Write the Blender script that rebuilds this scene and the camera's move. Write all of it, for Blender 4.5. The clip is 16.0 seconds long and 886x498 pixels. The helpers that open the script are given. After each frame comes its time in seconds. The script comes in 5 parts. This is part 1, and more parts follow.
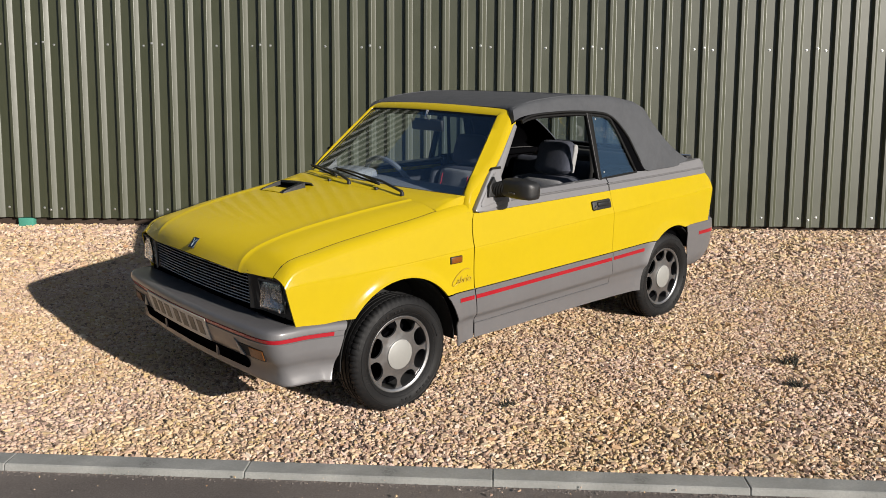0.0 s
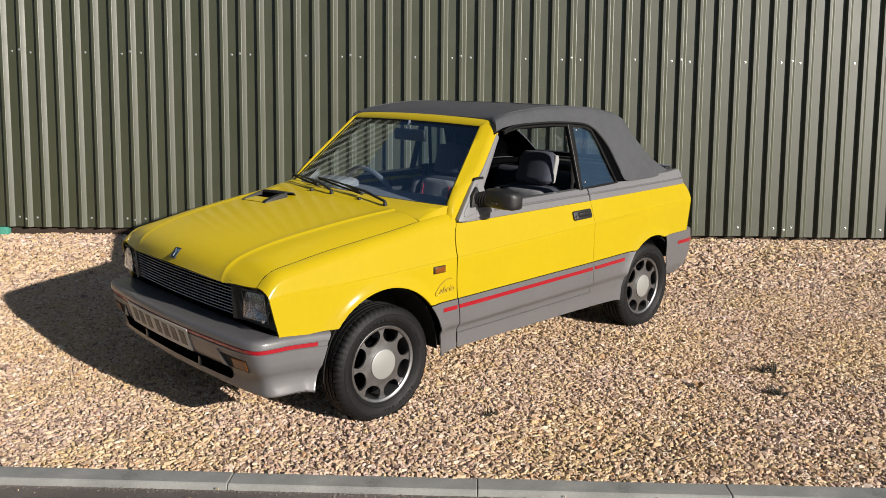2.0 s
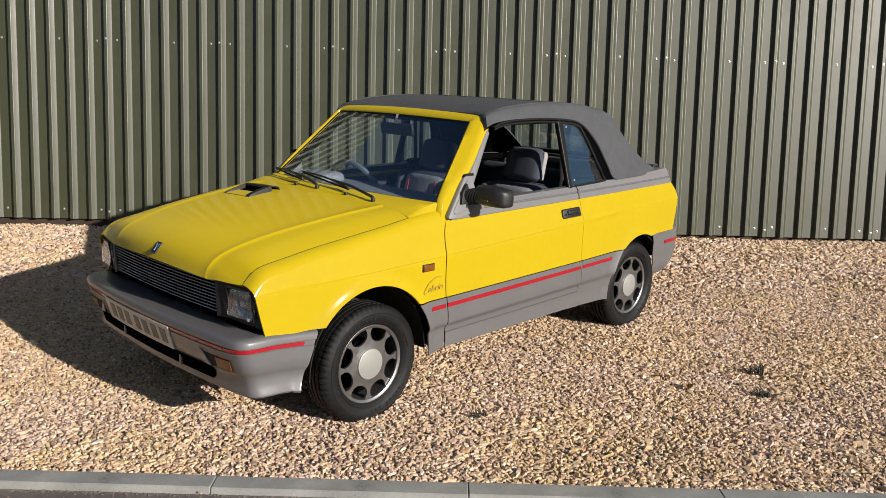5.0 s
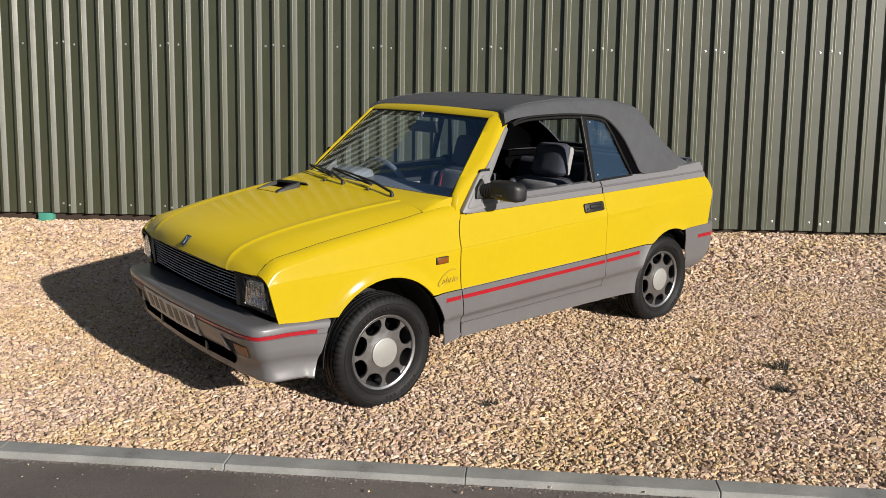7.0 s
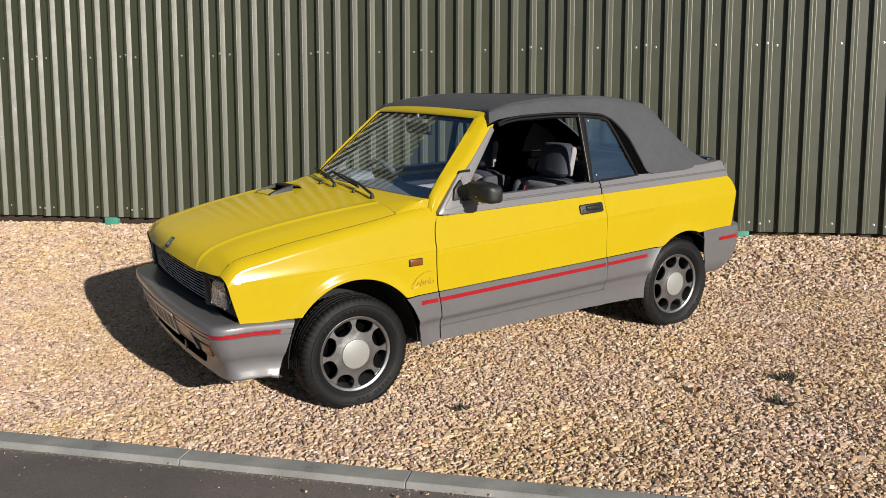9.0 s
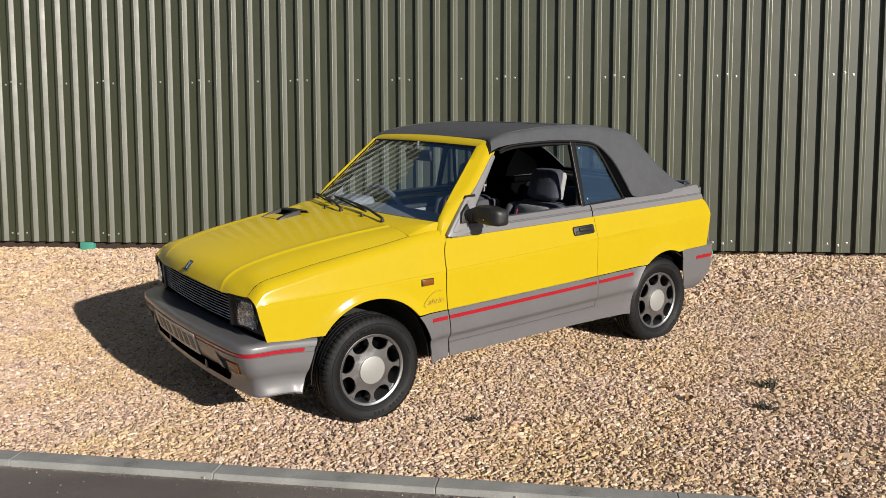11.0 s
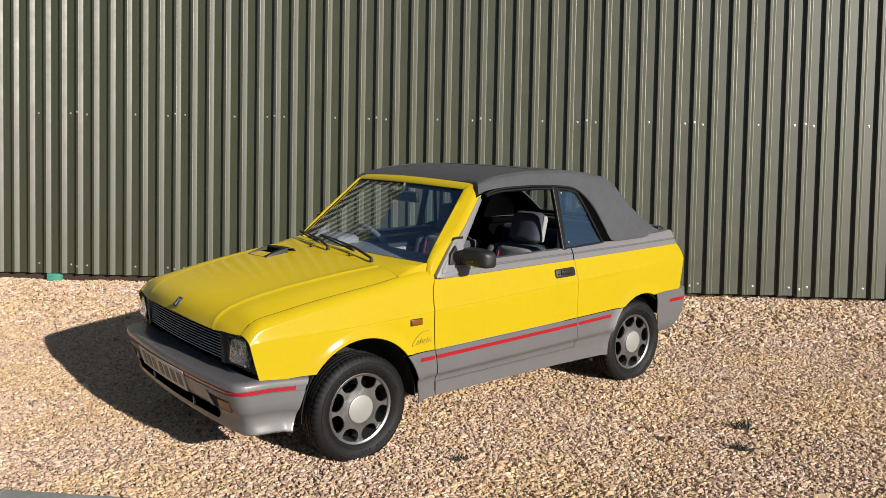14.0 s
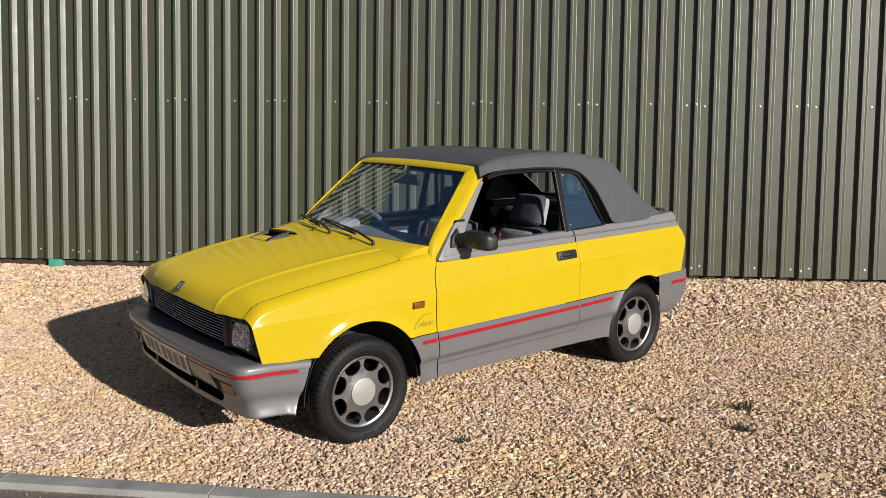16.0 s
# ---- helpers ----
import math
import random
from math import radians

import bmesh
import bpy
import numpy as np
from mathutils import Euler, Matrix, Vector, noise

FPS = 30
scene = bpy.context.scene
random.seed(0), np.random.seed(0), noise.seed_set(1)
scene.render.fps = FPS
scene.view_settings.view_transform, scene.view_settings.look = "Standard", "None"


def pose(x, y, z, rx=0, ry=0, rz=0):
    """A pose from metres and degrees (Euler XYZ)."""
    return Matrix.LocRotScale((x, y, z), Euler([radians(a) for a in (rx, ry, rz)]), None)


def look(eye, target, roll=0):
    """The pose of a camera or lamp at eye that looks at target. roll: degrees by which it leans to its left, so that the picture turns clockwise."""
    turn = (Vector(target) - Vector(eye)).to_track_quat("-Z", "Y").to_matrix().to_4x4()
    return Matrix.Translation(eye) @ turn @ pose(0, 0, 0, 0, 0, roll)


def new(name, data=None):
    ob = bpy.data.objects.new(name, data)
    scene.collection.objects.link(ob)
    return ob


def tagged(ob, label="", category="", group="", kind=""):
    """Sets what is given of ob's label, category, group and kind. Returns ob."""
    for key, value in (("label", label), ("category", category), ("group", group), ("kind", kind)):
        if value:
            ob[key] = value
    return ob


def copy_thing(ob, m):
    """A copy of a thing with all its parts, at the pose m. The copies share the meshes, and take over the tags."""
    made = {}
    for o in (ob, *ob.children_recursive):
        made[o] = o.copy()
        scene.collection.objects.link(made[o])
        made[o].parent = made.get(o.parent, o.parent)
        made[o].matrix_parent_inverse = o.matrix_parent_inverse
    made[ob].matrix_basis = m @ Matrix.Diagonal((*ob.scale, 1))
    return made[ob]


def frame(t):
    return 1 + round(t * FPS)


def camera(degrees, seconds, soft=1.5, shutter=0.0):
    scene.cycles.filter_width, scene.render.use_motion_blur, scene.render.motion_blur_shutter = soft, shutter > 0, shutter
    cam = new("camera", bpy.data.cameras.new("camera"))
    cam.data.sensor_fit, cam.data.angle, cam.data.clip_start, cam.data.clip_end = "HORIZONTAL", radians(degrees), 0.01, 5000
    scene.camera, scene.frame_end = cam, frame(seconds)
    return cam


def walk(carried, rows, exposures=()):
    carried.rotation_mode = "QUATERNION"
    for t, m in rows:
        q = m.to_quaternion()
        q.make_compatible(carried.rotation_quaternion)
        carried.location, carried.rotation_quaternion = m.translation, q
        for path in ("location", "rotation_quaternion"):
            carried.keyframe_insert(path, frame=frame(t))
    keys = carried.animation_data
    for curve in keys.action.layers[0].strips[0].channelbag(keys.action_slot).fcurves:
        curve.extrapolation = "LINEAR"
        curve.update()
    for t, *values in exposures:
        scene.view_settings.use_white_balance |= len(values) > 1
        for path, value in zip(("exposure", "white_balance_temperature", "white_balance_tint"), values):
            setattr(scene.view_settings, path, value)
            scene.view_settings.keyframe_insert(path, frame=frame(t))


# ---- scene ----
cam = camera(56.3, 16.0, soft=0.8)
PATH = [
    (0, (3.881, -7.666, 0.744), (3.8256, -5.6800, 0.5131), 0.31),
    (0.5, (3.875, -7.670, 0.749), (3.8329, -5.6832, 0.5262), 0.43),
    (1, (3.865, -7.672, 0.748), (3.8384, -5.6836, 0.5346), 0.52),
    (1.5, (3.860, -7.675, 0.748), (3.8458, -5.6861, 0.5383), 0.53),
    (2, (3.851, -7.676, 0.750), (3.8513, -5.6869, 0.5407), 0.49),
    (2.5, (3.835, -7.652, 0.749), (3.8582, -5.6639, 0.5334), 0.47),
    (3, (3.796, -7.597, 0.755), (3.8533, -5.6100, 0.5305), 0.58),
    (3.2, (3.780, -7.578, 0.754), (3.8605, -5.5926, 0.5300), 0.67),
    (4.2, (3.776, -7.578, 0.755), (3.8790, -5.5930, 0.5320), 1.15),
    (5.3, (3.774, -7.598, 0.757), (3.8166, -5.6110, 0.5354), 1.52),
    (5.5, (3.769, -7.602, 0.757), (3.7961, -5.6142, 0.5359), 1.61),
    (6, (3.779, -7.605, 0.761), (3.7544, -5.6181, 0.5342), 1.47),
    (6.5, (3.908, -7.652, 0.771), (3.8353, -5.6668, 0.5397), 1.19),
    (7, (4.097, -7.710, 0.763), (3.9664, -5.7284, 0.5276), 0.81),
    (7.5, (4.248, -7.664, 0.758), (4.0476, -5.6879, 0.5198), 0.44),
    (8, (4.400, -7.548, 0.750), (4.1177, -5.5824, 0.5110), 0.22),
    (8.5, (4.555, -7.521, 0.746), (4.2014, -5.5670, 0.5108), 0.11),
    (9, (4.746, -7.586, 0.750), (4.3478, -5.6395, 0.5241), 0.03),
    (9.2, (4.781, -7.619, 0.756), (4.3762, -5.6735, 0.5329), -0.04),
    (11.3, (4.426, -7.945, 0.767), (4.1801, -5.9666, 0.6079), -0.19),
    (11.5, (4.412, -7.981, 0.770), (4.1742, -6.0005, 0.6196), -0.23),
    (12, (4.341, -7.981, 0.799), (4.133, -5.997, 0.665), -0.0),
    (12.5, (4.313, -7.962, 0.801), (4.123, -5.975, 0.681), 0.2),
    (13, (4.296, -7.965, 0.801), (4.12, -5.976, 0.695), 0.6),
    (13.5, (4.3, -7.968, 0.804), (4.134, -5.977, 0.708), 0.9),
    (14, (4.299, -7.976, 0.807), (4.14, -5.984, 0.718), 1.1),
    (14.5, (4.293, -7.978, 0.807), (4.138, -5.986, 0.721), 1.2),
    (15, (4.288, -7.972, 0.805), (4.132, -5.98, 0.712), 1.1),
    (15.5, (4.293, -7.968, 0.801), (4.134, -5.977, 0.694), 0.9),
    (16, (4.296, -7.972, 0.797), (4.135, -5.983, 0.671), 0.8),
]
walk(cam, [(t, look(eye, target, roll)) for t, eye, target, roll in PATH],
     [(0, 0.43), (6.5, 0.43), (9, 0.32), (12, 0.41), (16, 0.42)])

# The yard falls away from the upright wall: all that stands on it is laid out level and then tilted.
TILT = Matrix.Translation((0, 0.180, 0)) @ Matrix.Rotation(radians(6.0), 4, "X")

# ---- sky, sun ----
CAR_AT, CAR_TURN = (3.851, -2.819), -136.2
u_fwd = Vector((math.cos(radians(CAR_TURN)), math.sin(radians(CAR_TURN)), 0))
u_left = Vector((-u_fwd.y, u_fwd.x, 0))
sun_way = (0.05 * u_fwd - u_left + Vector((0, 0, -1 / 2.76))).normalized()
sun_way = TILT.to_3x3() @ sun_way
sun_elev = math.asin(-sun_way.z)
sun_turn = math.atan2(-sun_way.x, -sun_way.y)

world = bpy.data.worlds.new("world")
scene.world = world
world.use_nodes = True
wn = world.node_tree.nodes
sky = wn.new("ShaderNodeTexSky")
sky.sky_type, sky.sun_disc = "NISHITA", False
sky.sun_elevation, sky.sun_rotation = sun_elev, sun_turn
sky.air_density, sky.dust_density, sky.ozone_density = 1.0, 0.5, 3.0
# scattered clouds over the blue
wl = world.node_tree.links
way, cloud, cover, blend = (wn.new("ShaderNode" + k) for k in ("TexCoord", "TexNoise", "MapRange", "Mix"))
stretch = wn.new("ShaderNodeMapping")
stretch.inputs["Scale"].default_value = (1.0, 1.0, 3.2)
cloud.inputs["Scale"].default_value, cloud.inputs["Detail"].default_value, cloud.inputs["Roughness"].default_value = 2.1, 6.0, 0.55
cover.inputs["From Min"].default_value, cover.inputs["From Max"].default_value = 0.54, 0.74
blend.data_type = "RGBA"
wl.new(way.outputs["Generated"], stretch.inputs[0])
wl.new(stretch.outputs[0], cloud.inputs["Vector"])
wl.new(cloud.outputs["Fac"], cover.inputs[0])
wl.new(cover.outputs[0], blend.inputs[0])
wl.new(sky.outputs[0], blend.inputs[6])
blend.inputs[7].default_value = (9.5, 9.7, 10.2, 1)
wl.new(blend.outputs[2], wn["Background"].inputs[0])
wn["Background"].inputs[1].default_value = 0.0475
sun = new("sun", bpy.data.lights.new("sun", "SUN"))
sun.data.energy, sun.data.angle, sun.data.color = 5.0, radians(0.55), (1.0, 0.93, 0.85)
sun.matrix_world = look((0, 0, 0), sun_way)
scene.view_settings.exposure = 0.46


# ---- materials ----
def material(name, colour, rough=0.5, metal=0.0, coat=0.0, coat_rough=0.05, spec=0.5):
    m = bpy.data.materials.new(name)
    m.use_nodes = True
    b = m.node_tree.nodes["Principled BSDF"]
    b.inputs["Base Color"].default_value = (*colour, 1)
    b.inputs["Roughness"].default_value = rough
    b.inputs["Metallic"].default_value = metal
    b.inputs["Coat Weight"].default_value = coat
    b.inputs["Coat Roughness"].default_value = coat_rough
    b.inputs["Specular IOR Level"].default_value = spec
    return m


def ramp_colour(m, value, stops):
    """Feeds a colour ramp of the value socket into the base colour."""
    t = m.node_tree
    r = t.nodes.new("ShaderNodeValToRGB")
    while len(r.color_ramp.elements) < len(stops):
        r.color_ramp.elements.new(0.5)
    for e, (p, c) in zip(r.color_ramp.elements, stops):
        e.position, e.color = p, (*c, 1)
    t.links.new(value, r.inputs[0])
    t.links.new(r.outputs[0], t.nodes["Principled BSDF"].inputs["Base Color"])
    return r


def noise_node(m, scale, detail=4.0, rough=0.6, stretch=None):
    t = m.node_tree
    n = t.nodes.new("ShaderNodeTexNoise")
    n.inputs["Scale"].default_value, n.inputs["Detail"].default_value, n.inputs["Roughness"].default_value = scale, detail, rough
    c = t.nodes.new("ShaderNodeTexCoord")
    if stretch:
        mp = t.nodes.new("ShaderNodeMapping")
        mp.inputs["Scale"].default_value = stretch
        t.links.new(c.outputs["Object"], mp.inputs[0])
        t.links.new(mp.outputs[0], n.inputs["Vector"])
    else:
        t.links.new(c.outputs["Object"], n.inputs["Vector"])
    return n.outputs["Fac"]


def mixed(m, a, b, amount=0.5):
    x = m.node_tree.nodes.new("ShaderNodeMix")
    x.inputs[0].default_value = amount
    m.node_tree.links.new(a, x.inputs[2])
    m.node_tree.links.new(b, x.inputs[3])
    return x.outputs[0]


def bump(m, value, strength, distance=0.01):
    t = m.node_tree
    b = t.nodes.new("ShaderNodeBump")
    b.inputs["Strength"].default_value, b.inputs["Distance"].default_value = strength, distance
    t.links.new(value, b.inputs["Height"])
    t.links.new(b.outputs[0], t.nodes["Principled BSDF"].inputs["Normal"])
    return m


def rough_by(m, value, low, high):
    t = m.node_tree
    r = t.nodes.new("ShaderNodeMapRange")
    r.inputs["From Min"].default_value, r.inputs["From Max"].default_value = 0.3, 0.7
    r.inputs["To Min"].default_value, r.inputs["To Max"].default_value = low, high
    t.links.new(value, r.inputs[0])
    t.links.new(r.outputs[0], t.nodes["Principled BSDF"].inputs["Roughness"])
    return m


def scaled(c, k):
    return tuple(v * k for v in c)


def mottled(name, colour, rough, scale, spread=0.12, bump_by=0.0, bump_scale=None, metal=0.0, coat=0.0, stretch=None, coat_rough=0.05, spec=0.5):
    """A surface whose colour wanders a little at two scales, with fine relief."""
    m = material(name, colour, rough, metal, coat, coat_rough, spec)
    both = mixed(m, noise_node(m, scale, stretch=stretch), noise_node(m, scale * 9, stretch=stretch), 0.45)
    ramp_colour(m, both, [(0.3, scaled(colour, 1 - spread)), (0.7, scaled(colour, 1 + spread))])
    rough_by(m, noise_node(m, scale * 3), rough * 0.88, min(1, rough * 1.12))
    if bump_by:
        bump(m, noise_node(m, bump_scale or scale * 12, stretch=stretch), bump_by)
    return m


def glass(name, tint, gloss=1.0, low=0.06):
    m = bpy.data.materials.new(name)
    m.use_nodes = True
    t = m.node_tree
    t.nodes.remove(t.nodes["Principled BSDF"])
    clear, shine, mix, facing, power, scale = (t.nodes.new("ShaderNode" + k) for k in ("BsdfTransparent", "BsdfGlossy", "MixShader", "LayerWeight", "Math", "MapRange"))
    clear.inputs[0].default_value = (*tint, 1)
    shine.inputs[0].default_value = (gloss, gloss, gloss, 1)
    shine.inputs["Roughness"].default_value = 0.0
    facing.inputs[0].default_value = 0.5
    power.operation, power.inputs[1].default_value = "POWER", 5.0
    scale.inputs["To Min"].default_value = low
    t.links.new(facing.outputs["Facing"], power.inputs[0])
    t.links.new(power.outputs[0], scale.inputs[0])
    t.links.new(scale.outputs[0], mix.inputs[0])
    t.links.new(clear.outputs[0], mix.inputs[1])
    t.links.new(shine.outputs[0], mix.inputs[2])
    t.links.new(mix.outputs[0], t.nodes["Material Output"].inputs[0])
    return m


YELLOW = mottled("yellow_paint", (0.466, 0.344, 0.0065), 0.6, 3.0, 0.03, coat=0.65, coat_rough=0.13, spec=0.05)
YELLOW.node_tree.nodes["Principled BSDF"].inputs["Diffuse Roughness"].default_value = 0.40
GREY = mottled("grey_body_paint", (0.132, 0.129, 0.133), 0.5, 4.0, 0.05, 0.02, 300, metal=0.15, coat=0.65, coat_rough=0.19, spec=0.3)
TRIM = mottled("light_grey_trim", (0.195, 0.193, 0.198), 0.5, 4.0, 0.05, 0.02, 300, coat=0.4, coat_rough=0.15, spec=0.3)
MOULD = mottled("grey_moulding", (0.160, 0.158, 0.163), 0.5, 4.0, 0.05, 0.02, 300, coat=0.5, coat_rough=0.15, spec=0.3)
RED = mottled("red_stripe", (0.30, 0.006, 0.014), 0.5, 8.0, 0.08, coat=0.9, spec=0.2)
# hood and trim lining; also the shade in intake, scoop, grille and wheels
LINING_SHADE = material("black_lining_and_shade", (0.0025, 0.0025, 0.003), 0.95, spec=0.0)
FABRIC = mottled("soft_top_fabric", (0.062, 0.065, 0.071), 0.92, 5.0, 0.14, 0.25, 900)
BLACK = mottled("black_plastic", (0.011, 0.011, 0.0115), 0.5, 12.0, 0.15, 0.08, 500)
LIT_SLAT = mottled("lit_grey_slat", (0.58, 0.58, 0.59), 0.3, 12.0, 0.15)
RUBBER = mottled("tyre_rubber", (0.0062, 0.0062, 0.0066), 0.62, 9.0, 0.35, 0.15, 160, spec=0.3)
SEAL = material("seal_rubber", (0.008, 0.008, 0.008), 0.65, spec=0.2)
DARK = mottled("underbody", (0.012, 0.012, 0.012), 0.9, 6.0, 0.2)
ALLOY = mottled("brushed_alloy", (0.29, 0.29, 0.295), 0.36, 6.0, 0.07, 0.05, 220, metal=0.9)
CAP = mottled("wheel_cap", (0.32, 0.32, 0.305), 0.45, 9.0, 0.05, metal=0.3)
CHROME = material("chrome", (0.75, 0.75, 0.76), 0.15, 1.0)
STEEL = mottled("dark_steel", (0.09, 0.085, 0.08), 0.6, 14.0, 0.25, metal=0.6)
AMBER = mottled("amber_lens", (0.17, 0.052, 0.005), 0.3, 60.0, 0.25, coat=0.25)
SUNLIT_CHEEK = mottled("sunlit_lamp_cheek", (0.42, 0.40, 0.36), 0.4, 20.0, 0.1)
PLATE = mottled("plate_white", (0.54, 0.525, 0.48), 0.45, 30.0, 0.22)
INK = mottled("plate_ink", (0.16, 0.14, 0.11), 0.5, 45.0, 0.6)
GLASS = glass("window_glass", (0.86, 0.92, 0.97), low=0.10)
LENSGLASS = glass("lamp_glass", (0.86, 0.90, 0.94), low=0.12)
REFLECTOR = mottled("lamp_silver", (0.40, 0.41, 0.43), 0.28, 20.0, 0.10, metal=1.0)
QGLASS = glass("tinted_glass", (0.66, 0.74, 0.80), low=0.26)
SEATCLOTH = mottled("seat_cloth", (0.052, 0.058, 0.080), 0.95, 9.0, 0.16, 0.3, 700)
SEATMID = mottled("seat_panel_cloth", (0.28, 0.28, 0.29), 0.95, 9.0, 0.14, 0.3, 700)
SEATEDGE = mottled("seat_edge_cloth", (0.065, 0.068, 0.080), 0.95, 9.0, 0.12, 0.3, 700)
DASH = mottled("dash_plastic", (0.20, 0.21, 0.23), 0.7, 8.0, 0.1, 0.15, 600)
CARDTOP = mottled("door_top_cloth", (0.035, 0.037, 0.045), 0.9, 8.0, 0.12, 0.2, 500)
CARD = mottled("door_card", (0.30, 0.30, 0.30), 0.9, 8.0, 0.12, 0.2, 500)
PIPING = material("red_piping", (0.4, 0.03, 0.04), 0.8)
EMBLEM = material("emblem_blue", (0.012, 0.03, 0.06), 0.6, 0.0, 0.0, spec=0.2)
MARK = material("emblem_mark", (0.10, 0.15, 0.20), 0.5)
RIMGREY = mottled("steering_grip", (0.13, 0.145, 0.17), 0.6, 20.0, 0.08)
SCRIPT = material("script_bronze", (0.46, 0.32, 0.035), 0.45, 0.3)
ZINC = material("screw_zinc", (0.62, 0.62, 0.60), 0.4, 0.8)
TIMBER = mottled("dark_board", (0.040, 0.026, 0.018), 0.9, 5.0, 0.3, 0.2, 60)
TEAL = mottled("teal_packer", (0.06, 0.27, 0.20), 0.7, 12.0, 0.15)

CLAD = mottled("olive_cladding", (0.040, 0.044, 0.0215), 0.47, 1.3, 0.09, 0.0, 30, stretch=(6, 6, 0.5), spec=0.84)

KERB = material("kerb_concrete", (0.24, 0.245, 0.245), 0.92)
ramp_colour(KERB, mixed(KERB, noise_node(KERB, 4.2, 3, 0.5), noise_node(KERB, 110, 4, 0.7), 0.34), [(0.33, (0.120, 0.118, 0.112)), (0.44, (0.225, 0.227, 0.214)), (0.6, (0.285, 0.286, 0.270)), (0.75, (0.37, 0.365, 0.34))])
bump(KERB, mixed(KERB, noise_node(KERB, 45, 5, 0.7), noise_node(KERB, 260, 3), 0.4), 0.45, 0.008)
TAR = material("asphalt", (0.06, 0.06, 0.06), 0.9)
ramp_colour(TAR, mixed(TAR, noise_node(TAR, 1.6, 6), noise_node(TAR, 160, 3), 0.5), [(0.32, (0.096, 0.081, 0.071)), (0.50, (0.147, 0.126, 0.112)), (0.62, (0.196, 0.169, 0.150)), (0.74, (0.33, 0.295, 0.255))])
bump(TAR, mixed(TAR, noise_node(TAR, 28, 6, 0.75), noise_node(TAR, 170, 4, 0.7), 0.5), 0.7, 0.010)
FIELD = mottled("grass_field", (0.045, 0.06, 0.02), 0.95, 0.05, 0.3)

BED = material("gravel_bed", (0.3, 0.22, 0.14), 0.95)
ramp_colour(BED, mixed(BED, noise_node(BED, 3, 4), noise_node(BED, 90, 2), 0.6), [(0.3, (0.10, 0.07, 0.05)), (0.7, (0.32, 0.24, 0.165))])
PEBBLE = material("gravel_stone", (0.4, 0.3, 0.2), 0.8)
geo = PEBBLE.node_tree.nodes.new("ShaderNodeNewGeometry")
ramp_colour(PEBBLE, geo.outputs["Random Per Island"], [(0.0, (0.20, 0.14, 0.11)), (0.10, (0.38, 0.27, 0.205)), (0.25, (0.50, 0.355, 0.255)), (0.42, (0.56, 0.43, 0.27)), (0.55, (0.54, 0.405, 0.33)), (0.68, (0.60, 0.46, 0.33)), (0.80, (0.50, 0.375, 0.19)), (0.90, (0.70, 0.61, 0.51)), (1.0, (0.42, 0.24, 0.12))])
# ochre and rosy drifts a stride across
drift, tint = PEBBLE.node_tree.nodes.new("ShaderNodeMix"), PEBBLE.node_tree.nodes.new("ShaderNodeMix")
drift.data_type = tint.data_type = "RGBA"
drift.inputs[6].default_value, drift.inputs[7].default_value = (1.06, 1.02, 0.90, 1), (1.045, 1.015, 1.06, 1)
tint.blend_type, tint.inputs[0].default_value = "MULTIPLY", 1.0
patch = PEBBLE.node_tree.nodes.new("ShaderNodeMapRange")
patch.inputs["From Min"].default_value, patch.inputs["From Max"].default_value = 0.38, 0.62
PEBBLE.node_tree.links.new(noise_node(PEBBLE, 1.7, 5, 0.6), patch.inputs[0])
PEBBLE.node_tree.links.new(patch.outputs[0], drift.inputs[0])
old = PEBBLE.node_tree.nodes["Principled BSDF"].inputs["Base Color"].links[0].from_socket
PEBBLE.node_tree.links.new(old, tint.inputs[6])
PEBBLE.node_tree.links.new(drift.outputs[2], tint.inputs[7])
PEBBLE.node_tree.links.new(tint.outputs[2], PEBBLE.node_tree.nodes["Principled BSDF"].inputs["Base Color"])
bump(PEBBLE, noise_node(PEBBLE, 180, 3), 0.3, 0.004)


# ---- mesh helpers ----
def finish(name, me, mat, parent=None, label="", angle=38):
    me.materials.append(mat)
    me.polygons.foreach_set("use_smooth", [True] * len(me.polygons))
    me.set_sharp_from_angle(angle=radians(angle))
    ob = new(name, me)
    ob.parent = parent
    if label:
        ob["label"] = label
    return ob


def part(name, bm, mat, parent=None, label="", angle=38):
    me = bpy.data.meshes.new(name)
    bm.to_mesh(me)
    bm.free()
    return finish(name, me, mat, parent, label, angle)


def curve(*pts):
    """A smooth function through the points (x, y)."""
    pts = sorted(pts)
    xs, ys = np.array([p[0] for p in pts], float), np.array([p[1] for p in pts], float)
    d = np.diff(ys) / np.diff(xs)
    m = np.r_[d[0], np.where(d[1:] * d[:-1] > 0, 2 * d[1:] * d[:-1] / (d[1:] + d[:-1] + 1e-12), 0), d[-1]]

    def at(x):
        x = min(max(x, xs[0]), xs[-1])
        i = min(int(np.searchsorted(xs, x, "right")) - 1, len(d) - 1)
        h = xs[i + 1] - xs[i]
        t = (x - xs[i]) / h
        return float(ys[i] * (1 + 2 * t) * (1 - t) ** 2 + h * m[i] * t * (1 - t) ** 2 + ys[i + 1] * t * t * (3 - 2 * t) + h * m[i + 1] * t * t * (t - 1))

    return at


def span(a, b, n):
    return [a + (b - a) * i / n for i in range(n + 1)]


def grid(bm, rows, closed=False):
    vs = [[bm.verts.new(p) for p in row] for row in rows]
    for r0, r1 in zip(vs, vs[1:]):
        n = len(r0)
        for i in range(n if closed else n - 1):
            j = (i + 1) % n
            bm.faces.new((r0[i], r0[j], r1[j], r1[i]))
    return vs


